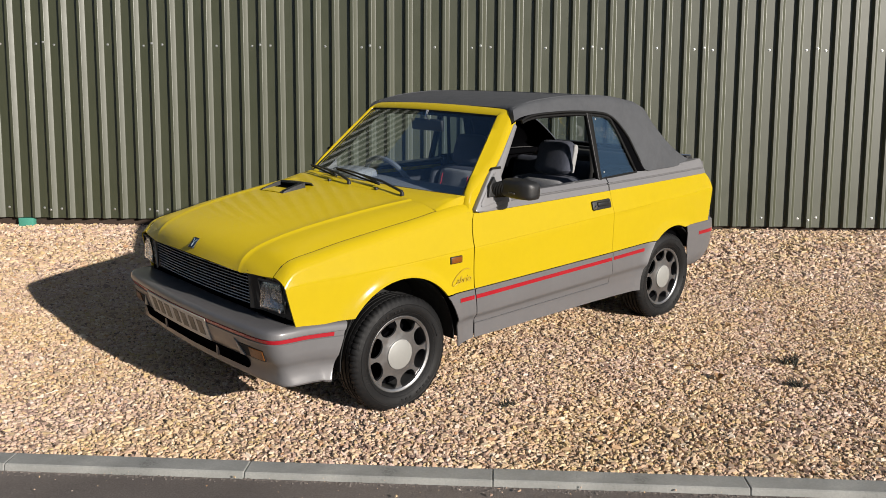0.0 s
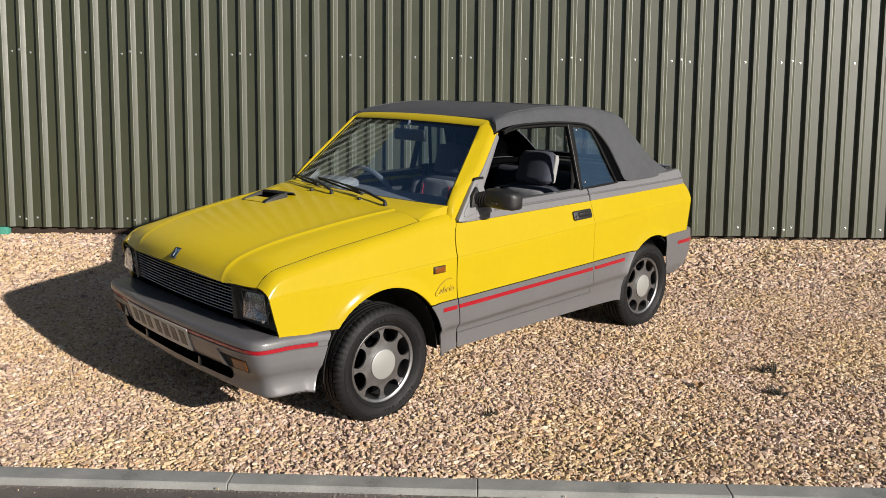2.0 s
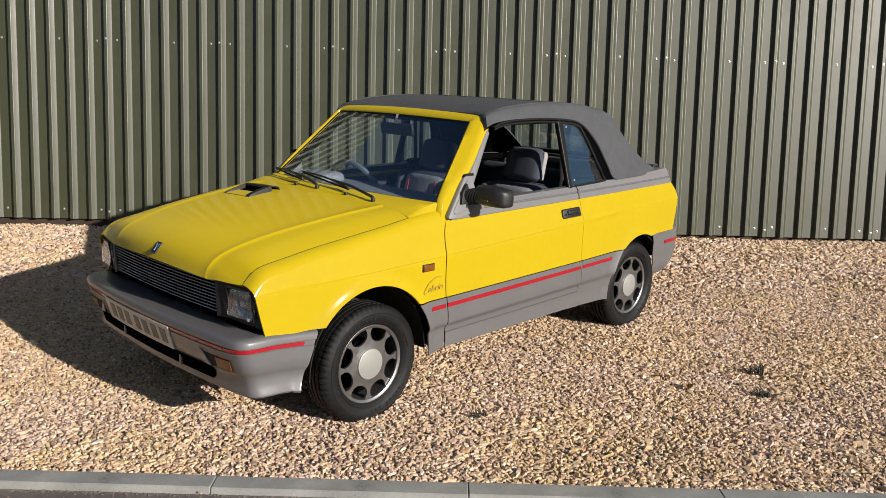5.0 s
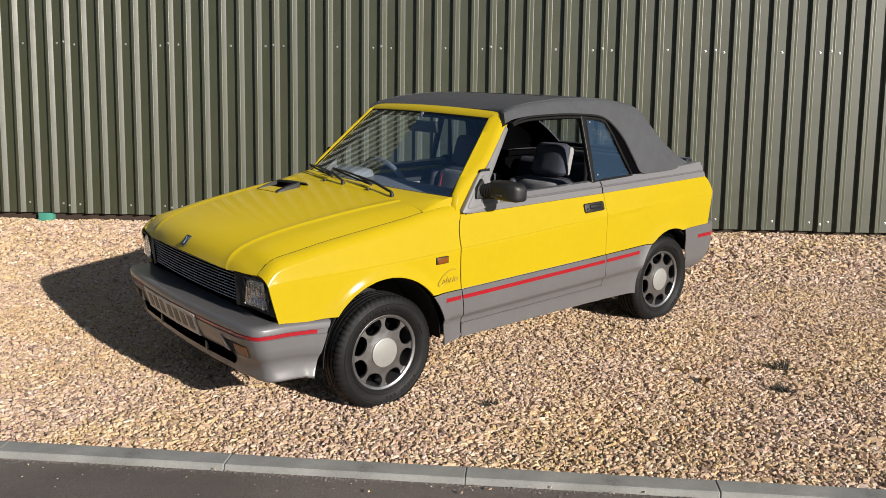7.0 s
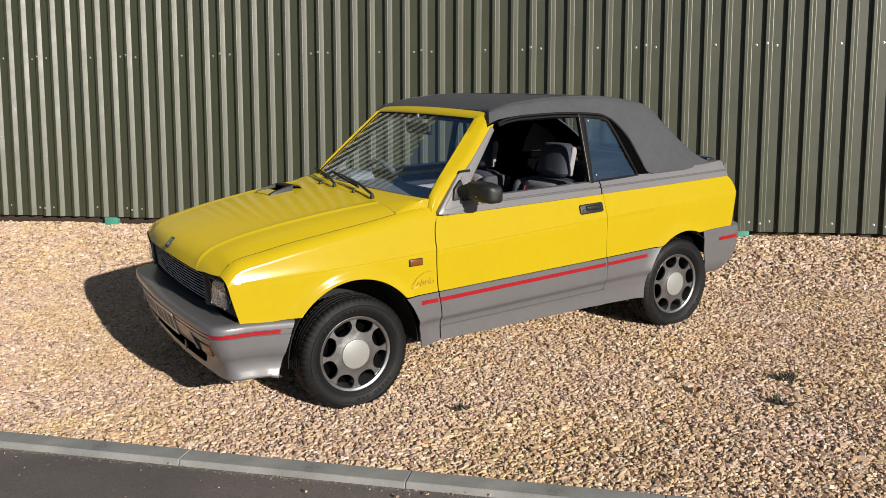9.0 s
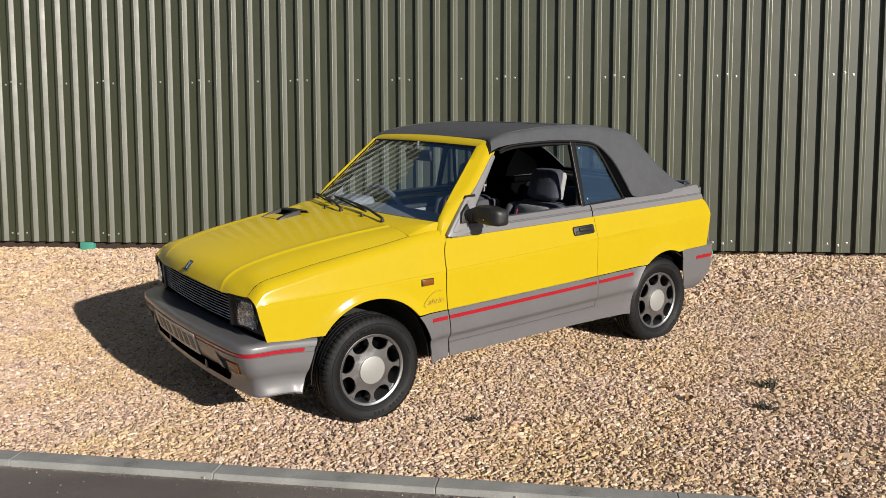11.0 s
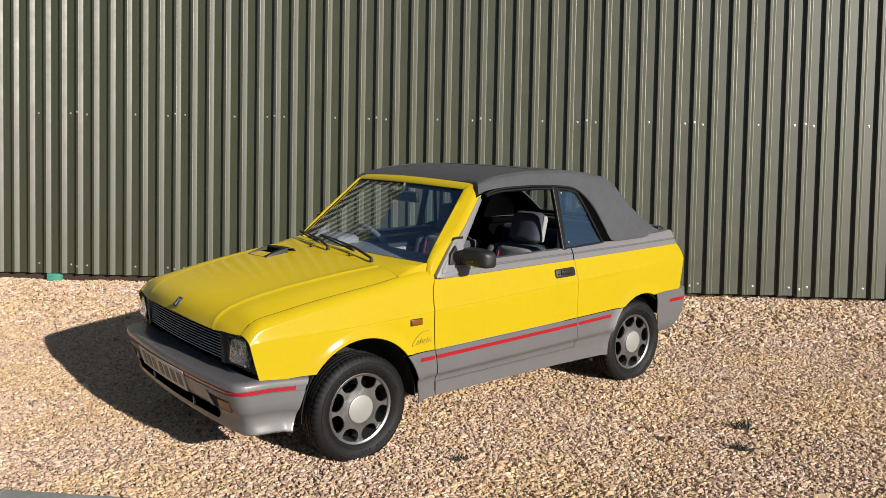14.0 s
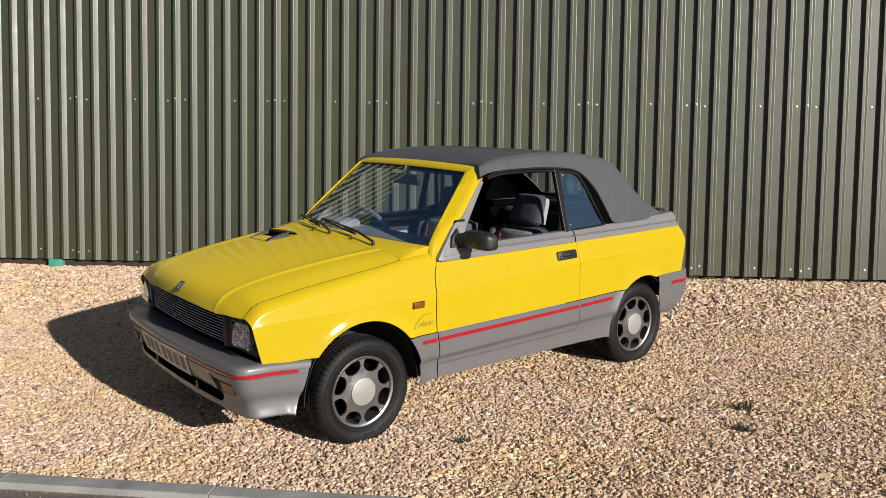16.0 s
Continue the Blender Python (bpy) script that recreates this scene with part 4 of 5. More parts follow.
FPROF = [(-0.155, 0.488), (-0.05, 0.493), (-0.016, 0.490), (-0.004, 0.485), (0.002, 0.474), (0.003, 0.455), (-0.002, 0.452), (-0.002, 0.432), (0.003, 0.429), (0.003, 0.385), (0.001, 0.350), (-0.008, 0.334), (-0.014, 0.322), (-0.015, 0.300), (-0.009, 0.268), (-0.002, 0.252), (0.000, 0.242), (-0.005, 0.234), (-0.03, 0.230), (-0.11, 0.236)]
FLEAN = 0.27
full, rows = bumper(FPATH, FPROF, -0.38, FLEAN)
fbump = sheet("front_bumper", rows, GREY, car, (1, 0, 0), 0.003, angle=40)
_, srows = bumper(FPATH, [(-0.001, 0.451), (0.0015, 0.449), (0.0015, 0.435), (-0.001, 0.433)], -0.38, FLEAN)
n4 = len(srows)
sheet("red_stripe", srows[3:n4 - 3], RED, fbump, (1, 0, 0), 0.002)
RPATH = arc_path([(-1.285, 0.756), (-1.45, 0.752), (-1.60, 0.738), (-1.665, 0.665), (-1.69, 0.45), (-1.70, 0.0)], 6)
RPROF = [(-0.12, 0.572), (-0.015, 0.562), (0.0, 0.552), (0.004, 0.50), (-0.002, 0.42), (0.0, 0.36), (-0.006, 0.30), (-0.03, 0.275), (-0.1, 0.28)]
full2, rows = bumper(RPATH, RPROF, 0.12, 0.0, 0.90)
rbump = sheet("rear_bumper", rows, GREY, car, (-1, 0, 0), 0.006, angle=40)
_, srows = bumper(RPATH, [(0.000, 0.499), (0.0055, 0.497), (0.0045, 0.475), (-0.001, 0.473)], 0.12)
sheet("red_stripe", srows[5:-5], RED, rbump, (-1, 0, 0), 0.002)

# number plate, intake, lamps of the front bumper
def on_nose(y, o=0.0, z=0.45):
    """The plan line of the bumper's leaning face at y, o metres outwards."""
    ys = [p[1] for p in FPATH[::-1]]
    xs = [p[0] for p in FPATH[::-1]]
    return float(np.interp(abs(y), ys, xs)) + o - FLEAN * max(0, 0.45 - z)


plate_rows = [[(on_nose(y, 0.008, z), y, z) for y in span(-0.40, 0.235, 10)] for z in (0.447, 0.405, 0.365, 0.340)]
plate = sheet("number_plate", plate_rows, PLATE, fbump, (1, 0, 0), 0.005, "pale number plate with dark bars")
for y in (-0.325, -0.245, -0.165, -0.065, 0.015, 0.095, 0.175):
    rows = [[(on_nose(yy, 0.0095, z), yy, z) for yy in (y - 0.025, y + 0.025)] for z in (0.428, 0.360)]
    sheet("plate_bar", rows, INK, plate, (1, 0, 0), 0.002)
rows = []
for k in span(0, 1, 7):
    z = 0.268 + 0.056 * k
    pinch = 0.02 * abs(2 * k - 1) ** 3
    rows.append([(on_nose(y, -0.006 - 0.005 * math.sin(math.pi * k), z), y, z) for y in span(-0.60 + pinch, 0.495 - pinch, 20)])
# near-black sheet on the uncut bumper holds the slot's shade
intake = sheet("intake_slot_shade", rows, LINING_SHADE, fbump, (1, 0, 0), 0.004, "near-black sheet for the shaded air intake slot")
for y in (-0.31, 0.235):
    box("intake_bar", (on_nose(y, -0.02, 0.296), y - 0.008, 0.266), (on_nose(y, -0.004, 0.296), y + 0.008, 0.326), GREY, intake, 0.004)
for s in (1, -1):
    # dark sheet laid on the bumper face for the shade of a recess
    rows = [[(on_nose(y, 0.0045, z), s * y, z) for y in span(0.475, 0.655, 6)] for z in (0.398, 0.345)]
    hole = sheet("recess_shade", rows, DARK, fbump, (1, 0, 0), 0.01)
    rows = [[(on_nose(y, 0.008, z), s * y, z) for y in span(0.560, 0.650, 6)] for z in (0.392, 0.350)]
    sheet("indicator", rows, AMBER, fbump, (1, 0, 0), 0.012, "amber front indicator")
    prism("recess_edge", [(on_nose(0.470, 0.008, 0.41), s * 0.462, 0.412), (on_nose(0.478, 0.010, 0.345), s * 0.480, 0.345), (on_nose(0.5, 0.010, 0.345), s * 0.520, 0.345)], (-0.006, 0, 0), CAP, fbump)

# ---- car: grille and headlamps ----
# pale slats hold the light on their edges; near-black backing, the shade between
nose = box("grille", (1.605, -0.66, 0.42), (1.632, 0.66, 0.705), LINING_SHADE, car, label="black slatted grille")
for i in range(11):
    z = 0.545 + i * 0.0148
    rows = [[(1.700 + (z - 0.62) * 0.12 - 0.02 * (y / 0.5) ** 2 + dx, y, z + dz) for y in span(-0.475, 0.475, 12)] for dx, dz in ((-0.004, 0.0013), (0.0, 0.0013), (0.0012, 0.0), (0.0, -0.0013), (-0.004, -0.0013))]
    sheet("slat", rows, LIT_SLAT, nose, (1, 0, 0.3), 0.001)
rows = [[(1.716 - 0.064 * (abs(y) / 0.635) ** 2.2 + dx, y, 0.700 + dz) for y in span(-0.645, 0.645, 24)] for dx, dz in ((0.002, 0.002), (0.003, -0.006), (-0.006, -0.011), (-0.05, -0.010))]
sheet("grille_top", rows, BLACK, nose, (1, 0, 0), 0.003)
for s in (1, -1):
    lamp = new("headlamp")
    lamp.parent = car
    lamp["label"] = "rectangular headlamp in a black surround"
    Q = lambda x, y, z: (x, s * y, z)
    # sloping inner cheek, painted pale as sunlit on the far lamp; lens, outer surround
    prism("cheek", [Q(1.700, 0.476, 0.702), Q(1.694, 0.476, 0.536), Q(1.656, 0.552, 0.530), Q(1.663, 0.544, 0.700)], (-0.008, 0, 0), BLACK if s > 0 else SUNLIT_CHEEK, lamp)
    prism("surround", [Q(1.656, 0.490, 0.712), Q(1.644, 0.490, 0.518), Q(1.628, 0.700, 0.514), Q(1.646, 0.698, 0.64), Q(1.662, 0.648, 0.706)], (-0.02, 0, 0), BLACK, lamp)
    # bowl, filament shield and clear ribbed glass
    bowl = sheet("reflector", [[(-0.030 * (1 - 0.5 * (u * u + v * v)), 0.066 * u, 0.056 * v) for u in span(-1, 1, 10)] for v in span(-1, 1, 8)], REFLECTOR, lamp, (1, 0, 0), 0.002, "silvered lamp bowl")
    bowl.matrix_local = pose(1.664, s * 0.617, 0.612, 0, -6, s * 9)
    part("bulb_shield", spin(bmesh.new(), [(0.0, 0.004), (0.014, 0.003), (0.018, -0.006), (0.018, -0.02)], 16), CHROME, bowl).matrix_local = pose(-0.006, 0, 0, 0, 0, -90)
    lens = box("lens", (-0.003, -0.068, -0.058), (0.003, 0.068, 0.058), LENSGLASS, lamp, 0.002, label="ribbed clear lamp glass")
    lens.visible_shadow = False
    lens.matrix_local = pose(1.672, s * 0.617, 0.612, 0, -6, s * 9)
    for k in range(-5, 6):
        rb_ = box("lens_rib", (0.0025, k * 0.0115 - 0.0016, -0.050), (0.0042, k * 0.0115 + 0.0016, 0.050), LENSGLASS, lens)
        rb_.visible_shadow = False
    tube("lamp_rim", [Q(1.676, 0.546, 0.550), Q(1.687, 0.546, 0.674), Q(1.664, 0.686, 0.674), Q(1.652, 0.690, 0.550)], 0.006, BLACK, lamp, 6, True)
    b = part("adjuster", spin(bmesh.new(), [(0, 0.006), (0.008, 0.005), (0.01, 0)], 12), CHROME, lamp)
    b.matrix_local = pose(1.664, s * 0.668, 0.556, 0, 0, -90)

# emblem
em = box("emblem", (-0.027, -0.022, -0.004), (0.027, 0.022, 0.004), EMBLEM, car, 0.003, label="dark blue badge with chrome chevron")
em.matrix_local = pose(1.7125, 0.012, 0.7470, 0, 47, 0)
tube("emblem_rim", [(-0.027, -0.022, 0.003), (0.027, -0.022, 0.003), (0.027, 0.022, 0.003), (-0.027, 0.022, 0.003)], 0.002, BLACK, em, 6, True)
tube("emblem_bar", [(-0.019, 0.013, 0.0045), (0.003, 0.0, 0.0045), (-0.019, -0.013, 0.0045)], 0.003, MARK, em, 6)
tube("emblem_bar", [(0.003, 0.0, 0.0045), (0.019, 0.0, 0.0045)], 0.003, MARK, em, 6)

# ---- car: wheels ----
def wheel():
    w = new("wheel")
    prof = []
    R = TYRE_R
    side = [(0.178, 0.052), (0.188, 0.068), (0.198, 0.0745), (0.200, 0.0725), (0.203, 0.0755), (0.225, 0.0825), (0.236, 0.0820), (0.238, 0.0800), (0.241, 0.0810), (0.256, 0.075), (0.266, 0.068)]
    tread = [(R - 0.004, 0.062), (R, 0.054), (R, 0.043), (R - 0.007, 0.042), (R - 0.007, 0.036), (R, 0.035), (R + 0.001, 0.018), (R - 0.007, 0.017), (R - 0.007, 0.010), (R + 0.001, 0.009), (R + 0.001, 0.0)]
    half = side + tread
    prof = half + [(r, -y) for r, y in half[-2::-1]]
    rows = []
    for k in range(241):
        q = 2 * math.pi * k / 240
        rows.append([Vector((rr * math.cos(q), y, rr * math.sin(q))) for r, y in prof for rr in [r - (0.005 if k % 4 == 0 and r > TYRE_R - 0.012 and abs(y) > 0.034 else 0.0)]])
    bm = bmesh.new()
    grid(bm, rows)
    bmesh.ops.remove_doubles(bm, verts=bm.verts, dist=1e-6)
    bmesh.ops.recalc_face_normals(bm, faces=bm.faces)
    # raised marks on the tyre wall, too worn to read
    for c0, count, step in ((70, 9, 6.0), (250, 9, 6.0), (160, 5, 4.0), (340, 5, 4.0)):
        for k in range(count):
            if k == 5:
                continue
            a = radians(c0 + (k - count / 2) * step)
            m_ = Matrix(((-math.sin(a), 0, math.cos(a), 0.220 * math.cos(a)), (0, 1, 0, 0.0805), (math.cos(a), 0, math.sin(a), 0.220 * math.sin(a)), (0, 0, 0, 1)))
            add_box(bm, (-0.006, -0.002, -0.007), (0.006, 0.0022, 0.007), 0.0008, 1, m_)
    tyre = part("tyre", bm, RUBBER, w, "black road tyre", 30)
    rim = part("rim", spin(bmesh.new(), [(0.170, -0.05), (0.168, 0.035), (0.166, 0.050), (0.168, 0.056), (0.174, 0.060), (0.180, 0.061), (0.184, 0.058), (0.184, 0.050), (0.178, 0.045)], 96), ALLOY, w, "alloy wheel rim", 30)
    # the pierced disc: eight slots, each with its wall
    bm = bmesh.new()
    def dish(r):
        return 0.052 - 0.004 * min(1, max(0, (r - 0.07) / 0.1)) + (0.004 if r < 0.08 else 0)
    for k in range(8):
        c0 = 2 * math.pi * (k + 0.5) / 8
        hc = 0.141
        wedge = [(0.070, -22.5), (0.070, 0), (0.070, 22.5)] + [(0.169, a) for a in (22.5, 15, 7.5, 0, -7.5, -15, -22.5)]
        poly = [(r * math.cos(radians(a)), r * math.sin(radians(a))) for r, a in wedge]
        angs = sorted(set([2 * math.pi * i / 28 for i in range(28)] + [math.atan2(y, x - hc) % (2 * math.pi) for x, y in poly]))
        inner, outer, deep = [], [], []
        for q in angs:
            dx, dy = math.cos(q), math.sin(q)
            best = 1.0
            for (xa, ya), (xb, yb) in zip(poly, poly[1:] + poly[:1]):
                ex, ey = xb - xa, yb - ya
                det = ex * dy - ey * dx
                if abs(det) < 1e-9:
                    continue
                t = (ex * (ya - 0) - ey * (xa - hc)) / det
                m_ = (dx * ya - dy * (xa - hc)) / det if abs(det) > 0 else -1
                if t > 1e-6 and -1e-6 <= m_ <= 1 + 1e-6:
                    best = min(best, t)
            # slot: flat outer side, rounded inner side
            hx, hp = (0.0262, 4.6) if dx > 0 else (0.036, 2.05)
            hy = 0.0462
            rr = 1 / ((abs(dx) / hx) ** hp + (abs(dy) / hy) ** hp) ** (1 / hp)
            for lst, d_, back in ((inner, rr, 0), (outer, best, 0), (deep, rr * 0.985, 0.010)):
                X, Y = hc + d_ * dx, d_ * dy
                r = math.hypot(X, Y)
                a = math.atan2(Y, X) + c0
                lst.append((r * math.cos(a), dish(r) - back, r * math.sin(a)))
        mid = [tuple(p * 0.85 + q * 0.15 for p, q in zip(a_, b_)) for a_, b_ in zip(inner, outer)]
        mid = [(x, dish(math.hypot(x, z)), z) for x, _, z in mid]
        grid(bm, [outer, mid, inner, deep], True)
    bmesh.ops.remove_doubles(bm, verts=bm.verts, dist=2e-4)
    bmesh.ops.recalc_face_normals(bm, faces=bm.faces)
    if sum(f.normal.y * f.calc_area() for f in bm.faces) < 0:
        bmesh.ops.reverse_faces(bm, faces=bm.faces)
    part("spoke_disc", bm, ALLOY, w, "pierced alloy disc with eight slots", 30)
    part("centre_cap", spin(bmesh.new(), [(0.0, 0.064), (0.066, 0.064), (0.0705, 0.062), (0.072, 0.056), (0.072, 0.045)], 48), CAP, w, "plain pale grey centre cap")
    # drum coloured near-black for the shade behind the slots
    part("brake_drum", spin(bmesh.new(), [(0.0, 0.012), (0.095, 0.012), (0.105, 0.004), (0.105, -0.03), (0.165, -0.032), (0.165, -0.05)], 40), LINING_SHADE, w)
    return w


w0 = wheel()
w0.parent = car
spots = [(F_AX, 0.683, 0.0, 0), (R_AX, 0.675, 33.0, 0), (F_AX, -0.683, 10, 180), (R_AX, -0.675, 20, 180)]
for i, (x, y, spin_by, rz) in enumerate(spots):
    m = pose(x, y, AX_Z, 0, spin_by, 0) if not rz else pose(x, y, AX_Z, 0, spin_by, 180)
    if i == 0:
        w0.matrix_local = m
    else:
        wcopy = copy_thing(w0, m)
        wcopy.parent = car
        wcopy.matrix_parent_inverse = Matrix()
        wcopy.matrix_basis = m

# arch liners and underbody
for cx, rx, rz in (F_ARCH, R_ARCH):
    for s in (1, -1):
        rows = [[(cx + (rx - 0.005) * math.cos(q), s * y, AX_Z + (rz - 0.005) * math.sin(q)) for q in span(0.0, math.pi - (0.0 if cx > 0 else 0.45), 24)] for y in (0.745, 0.60, 0.50)]
        sheet("arch_liner", rows, DARK, car, (0, 0, -1), 0.004)
        rows = [[(cx + rx * k * math.cos(q), s * 0.50, AX_Z + rz * k * math.sin(q)) for q in span(-0.2, math.pi + 0.2, 24)] for k in (1.0, 0.4, 0.01)]
        sheet("arch_back", rows, DARK, car, (0, s, 0), 0.004)
box("floor_pan", (-1.46, -0.49, 0.20), (1.55, 0.49, 0.34), DARK, car, 0.02)
box("floor_side", (-0.70, -0.735, 0.235), (0.70, 0.735, 0.33), DARK, car, 0.02)
box("bulkhead", (0.60, -0.70, 0.30), (0.64, 0.70, 0.90), DARK, car)
tube("exhaust", [(-0.55, 0.0, 0.21), (-0.9, 0.0, 0.20), (-1.2, 0.0, 0.22)], 0.03, STEEL, car, 10)

# ---- car: small outside parts ----
badge = box("side_repeater", (0.733, 0.765, 0.637), (0.807, 0.7865, 0.672), BLACK, car, 0.003, label="amber side repeater lamp")
box("repeater_lens", (0.737, 0.775, 0.640), (0.803, 0.7895, 0.669), AMBER, badge, 0.003)
# lettered flourish as plain strokes
def on_side(x, z, o=0.003):
    return (x, flank(x, z) + o, z)
arc = [(0.686, 0.598), (0.700, 0.603), (0.730, 0.597), (0.765, 0.575), (0.790, 0.545), (0.795, 0.532), (0.785, 0.527), (0.765, 0.533), (0.750, 0.543)]
flourish = tube("wing_script", [on_side(x, z) for x, z in arc], 0.0022, SCRIPT, car, 5, label="thin bronze script badge")
fc = bpy.data.curves.new("letters", "FONT")
fc.body, fc.size, fc.shear, fc.extrude, fc.align_x = "abrio", 0.046, 0.35, 0.0008, "LEFT"
fo = bpy.data.objects.new("letters", fc)
scene.collection.objects.link(fo)
bpy.context.view_layer.update()
letter_mesh = bpy.data.meshes.new_from_object(fo.evaluated_get(bpy.context.evaluated_depsgraph_get()))
bpy.data.objects.remove(fo)
letter_mesh.materials.append(SCRIPT)
letters = new("lettering", letter_mesh)
letters.parent = flourish
lx = [v.co.x for v in letter_mesh.vertices]
k = 0.098 / (max(lx) - min(lx))
letters.matrix_local = Matrix(((-1, 0, 0, 0.770), (0, 0, 1, flank(0.72, 0.55) + 0.0035), (0, 1, 0, 0.535), (0, 0, 0, 1))) @ pose(0, 0, 0, 0, 0, 2) @ Matrix.Diagonal((k, 1, 1, 1))
for s in (1, -1):
    handle = prism("door_handle", [(x, s * (flank(x, z) + 0.002), z) for x, z in ((-0.268, 0.812), (-0.268, 0.775), (-0.278, 0.768), (-0.421, 0.770), (-0.431, 0.777), (-0.431, 0.814), (-0.424, 0.820), (-0.276, 0.818))], (0, s * 0.010, 0), BLACK, car, "black flush door handle", 0.003)
    b = add_box(bmesh.new(), (-0.411, s * 0.771 - 0.012, 0.784), (-0.306, s * 0.771 + 0.012, 0.810), 0.008, 3)
    part("grip", b, BLACK, handle)
    b = part("key_lock", spin(bmesh.new(), [(0, 0.004), (0.008, 0.004), (0.010, 0)], 14), CHROME, handle)
    b.matrix_local = pose(-0.290, s * 0.779, 0.785, 0, 0, 0 if s > 0 else 180)

    # door mirror: foot, ribbed gaiter, housing; the far door has none
    if s < 0:
        continue
    mir = new("door_mirror")
    mir.parent = car
    mir["label"] = "black plastic door mirror"
    prism("foot", [(0.535, s * 0.742, 0.925), (0.52, s * 0.735, 0.98), (0.475, s * 0.72, 1.02), (0.455, s * 0.735, 0.955), (0.46, s * 0.745, 0.925)], (0, s * 0.018, 0), BLACK, mir, bevel=0.004)
    bm = bmesh.new()
    rows = []
    for i in range(11):
        t = i / 10
        k = 1.0 if i % 2 else 0.90
        cx, cy, cz = 0.482 - 0.035 * t, 0.745 + 0.060 * t, 0.955 + 0.014 * t
        rows.append([(cx + k * (0.036 + 0.006 * t) * math.cos(q), s * (cy + 0.01 * math.sin(q)), cz + k * (0.040 + 0.008 * t) * math.sin(q)) for q in span(0, 2 * math.pi, 18)[:-1]])
    grid(bm, rows, True)
    bmesh.ops.recalc_face_normals(bm, faces=bm.faces)
    part("gaiter", bm, SEAL, mir)
    bm = bmesh.new()
    rows = []
    for t, hw, hh, off in ((0.0, 0.040, 0.046, 0.0), (0.01, 0.048, 0.054, 0.0), (0.25, 0.052, 0.059, 0.002), (0.6, 0.050, 0.060, 0.004), (0.88, 0.043, 0.055, 0.008), (0.97, 0.030, 0.045, 0.012), (1.0, 0.012, 0.025, 0.014), (1.002, 0.001, 0.002, 0.014)):
        y = 0.792 + 0.165 * t
        row = []
        for q in span(0, 2 * math.pi, 28)[:-1]:
            c, d = math.cos(q), math.sin(q)
            row.append((0.436 - off * 2 + hw * math.copysign(abs(c) ** 0.55, c), s * y, 0.972 - off + 0.80 * hh * math.copysign(abs(d) ** 0.5, d)))
        rows.append(row)
    vs = grid(bm, rows, True)
    bm.faces.new(vs[0])
    bmesh.ops.recalc_face_normals(bm, faces=bm.faces)
    part("housing", bm, BLACK, mir)
    box("maker_bar", (0.482, s * 0.86 - 0.02, 0.948), (0.4875, s * 0.86 + 0.02, 0.956), STEEL, mir, 0.001)

# wipers
for i, (py, ty, tx, tz) in enumerate(((-0.02, -0.59, 0.668, 0.965), (0.425, -0.30, 0.690, 0.975))):
    wip = new("wiper")
    wip.parent = car
    wip["label"] = "black windscreen wiper"
    piv = Vector((0.806, py, 0.939 - 0.02 * max(0.0, py)))
    part("pivot", spin(bmesh.new(), [(0, 0.012), (0.009, 0.010), (0.011, 0.0), (0.011, -0.008)], 12), BLACK, wip).matrix_local = Matrix.Translation(piv) @ pose(0, 0, 0, 90, 0, 0)
    tip = Vector((tx, ty, tz + 0.012))
    mid = piv.lerp(tip, 0.55) + Vector((0, 0, 0.016))
    tube("arm", [piv + Vector((0, 0, 0.012)), piv.lerp(mid, 0.5) + Vector((0, 0, 0.016)), mid], 0.007, BLACK, wip, 8)
    a0, a1 = mid + (piv - tip) * 0.22, tip
    tube("blade_frame", [a0 + Vector((0, 0, -0.010)), a0.lerp(a1, 0.3) + Vector((0, 0, 0.004)), a0.lerp(a1, 0.5) + Vector((0, 0, 0.006)), a0.lerp(a1, 0.7) + Vector((0, 0, 0.004)), a1 + Vector((0, 0, -0.004))], 0.005, BLACK, wip, 6)
    tube("blade", [a0 + Vector((-0.006, 0, -0.016)), a0.lerp(a1, 0.5) + Vector((-0.006, 0, -0.014)), a1 + Vector((-0.006, 0, -0.010))], 0.005, SEAL, wip, 6)
for y in (-0.20, 0.22):
    b = part("washer_jet", add_box(bmesh.new(), (0.798, y - 0.009, 0.924), (0.816, y + 0.009, 0.942), 0.004), BLACK, car)

# ---- car: inside ----
part("dashboard", add_box(add_box(bmesh.new(), (0.36, -0.66, 0.60), (0.635, 0.66, 0.922), 0.03, 3), (0.43, -0.50, 0.88), (0.60, -0.24, 0.968), 0.035, 3), DASH, car)
ring = [(0.325 + 0.07 * math.sin(q), -0.275 + 0.220 * math.cos(q), 0.835 + 0.185 * math.sin(q)) for q in span(0, 2 * math.pi, 32)[:-1]]
wheel_in = tube("steering_wheel", ring, 0.015, RIMGREY, car, 8, True, "grey steering wheel")
for q in (0.5, math.pi - 0.5, -math.pi / 2):
    tube("spoke", [(0.350, -0.275, 0.830), (0.325 + 0.07 * math.sin(q), -0.275 + 0.220 * math.cos(q), 0.835 + 0.185 * math.sin(q))], 0.013, DASH, wheel_in, 6)
tube("column", [(0.365, -0.275, 0.825), (0.50, -0.275, 0.78)], 0.045, DASH, wheel_in, 12)
rv = box("inside_mirror", (-0.012, -0.130, -0.033), (0.012, 0.130, 0.033), BLACK, car, 0.010, 3, "black inside mirror")
rv.matrix_local = pose(0.285, 0.02, 1.225, 0, 8, 0)
tube("mirror_stalk", [(0.0, 0.0, 0.02), (0.008, 0.0, 0.05), (-0.012, 0, 0.078)], 0.008, CHROME, rv, 6)

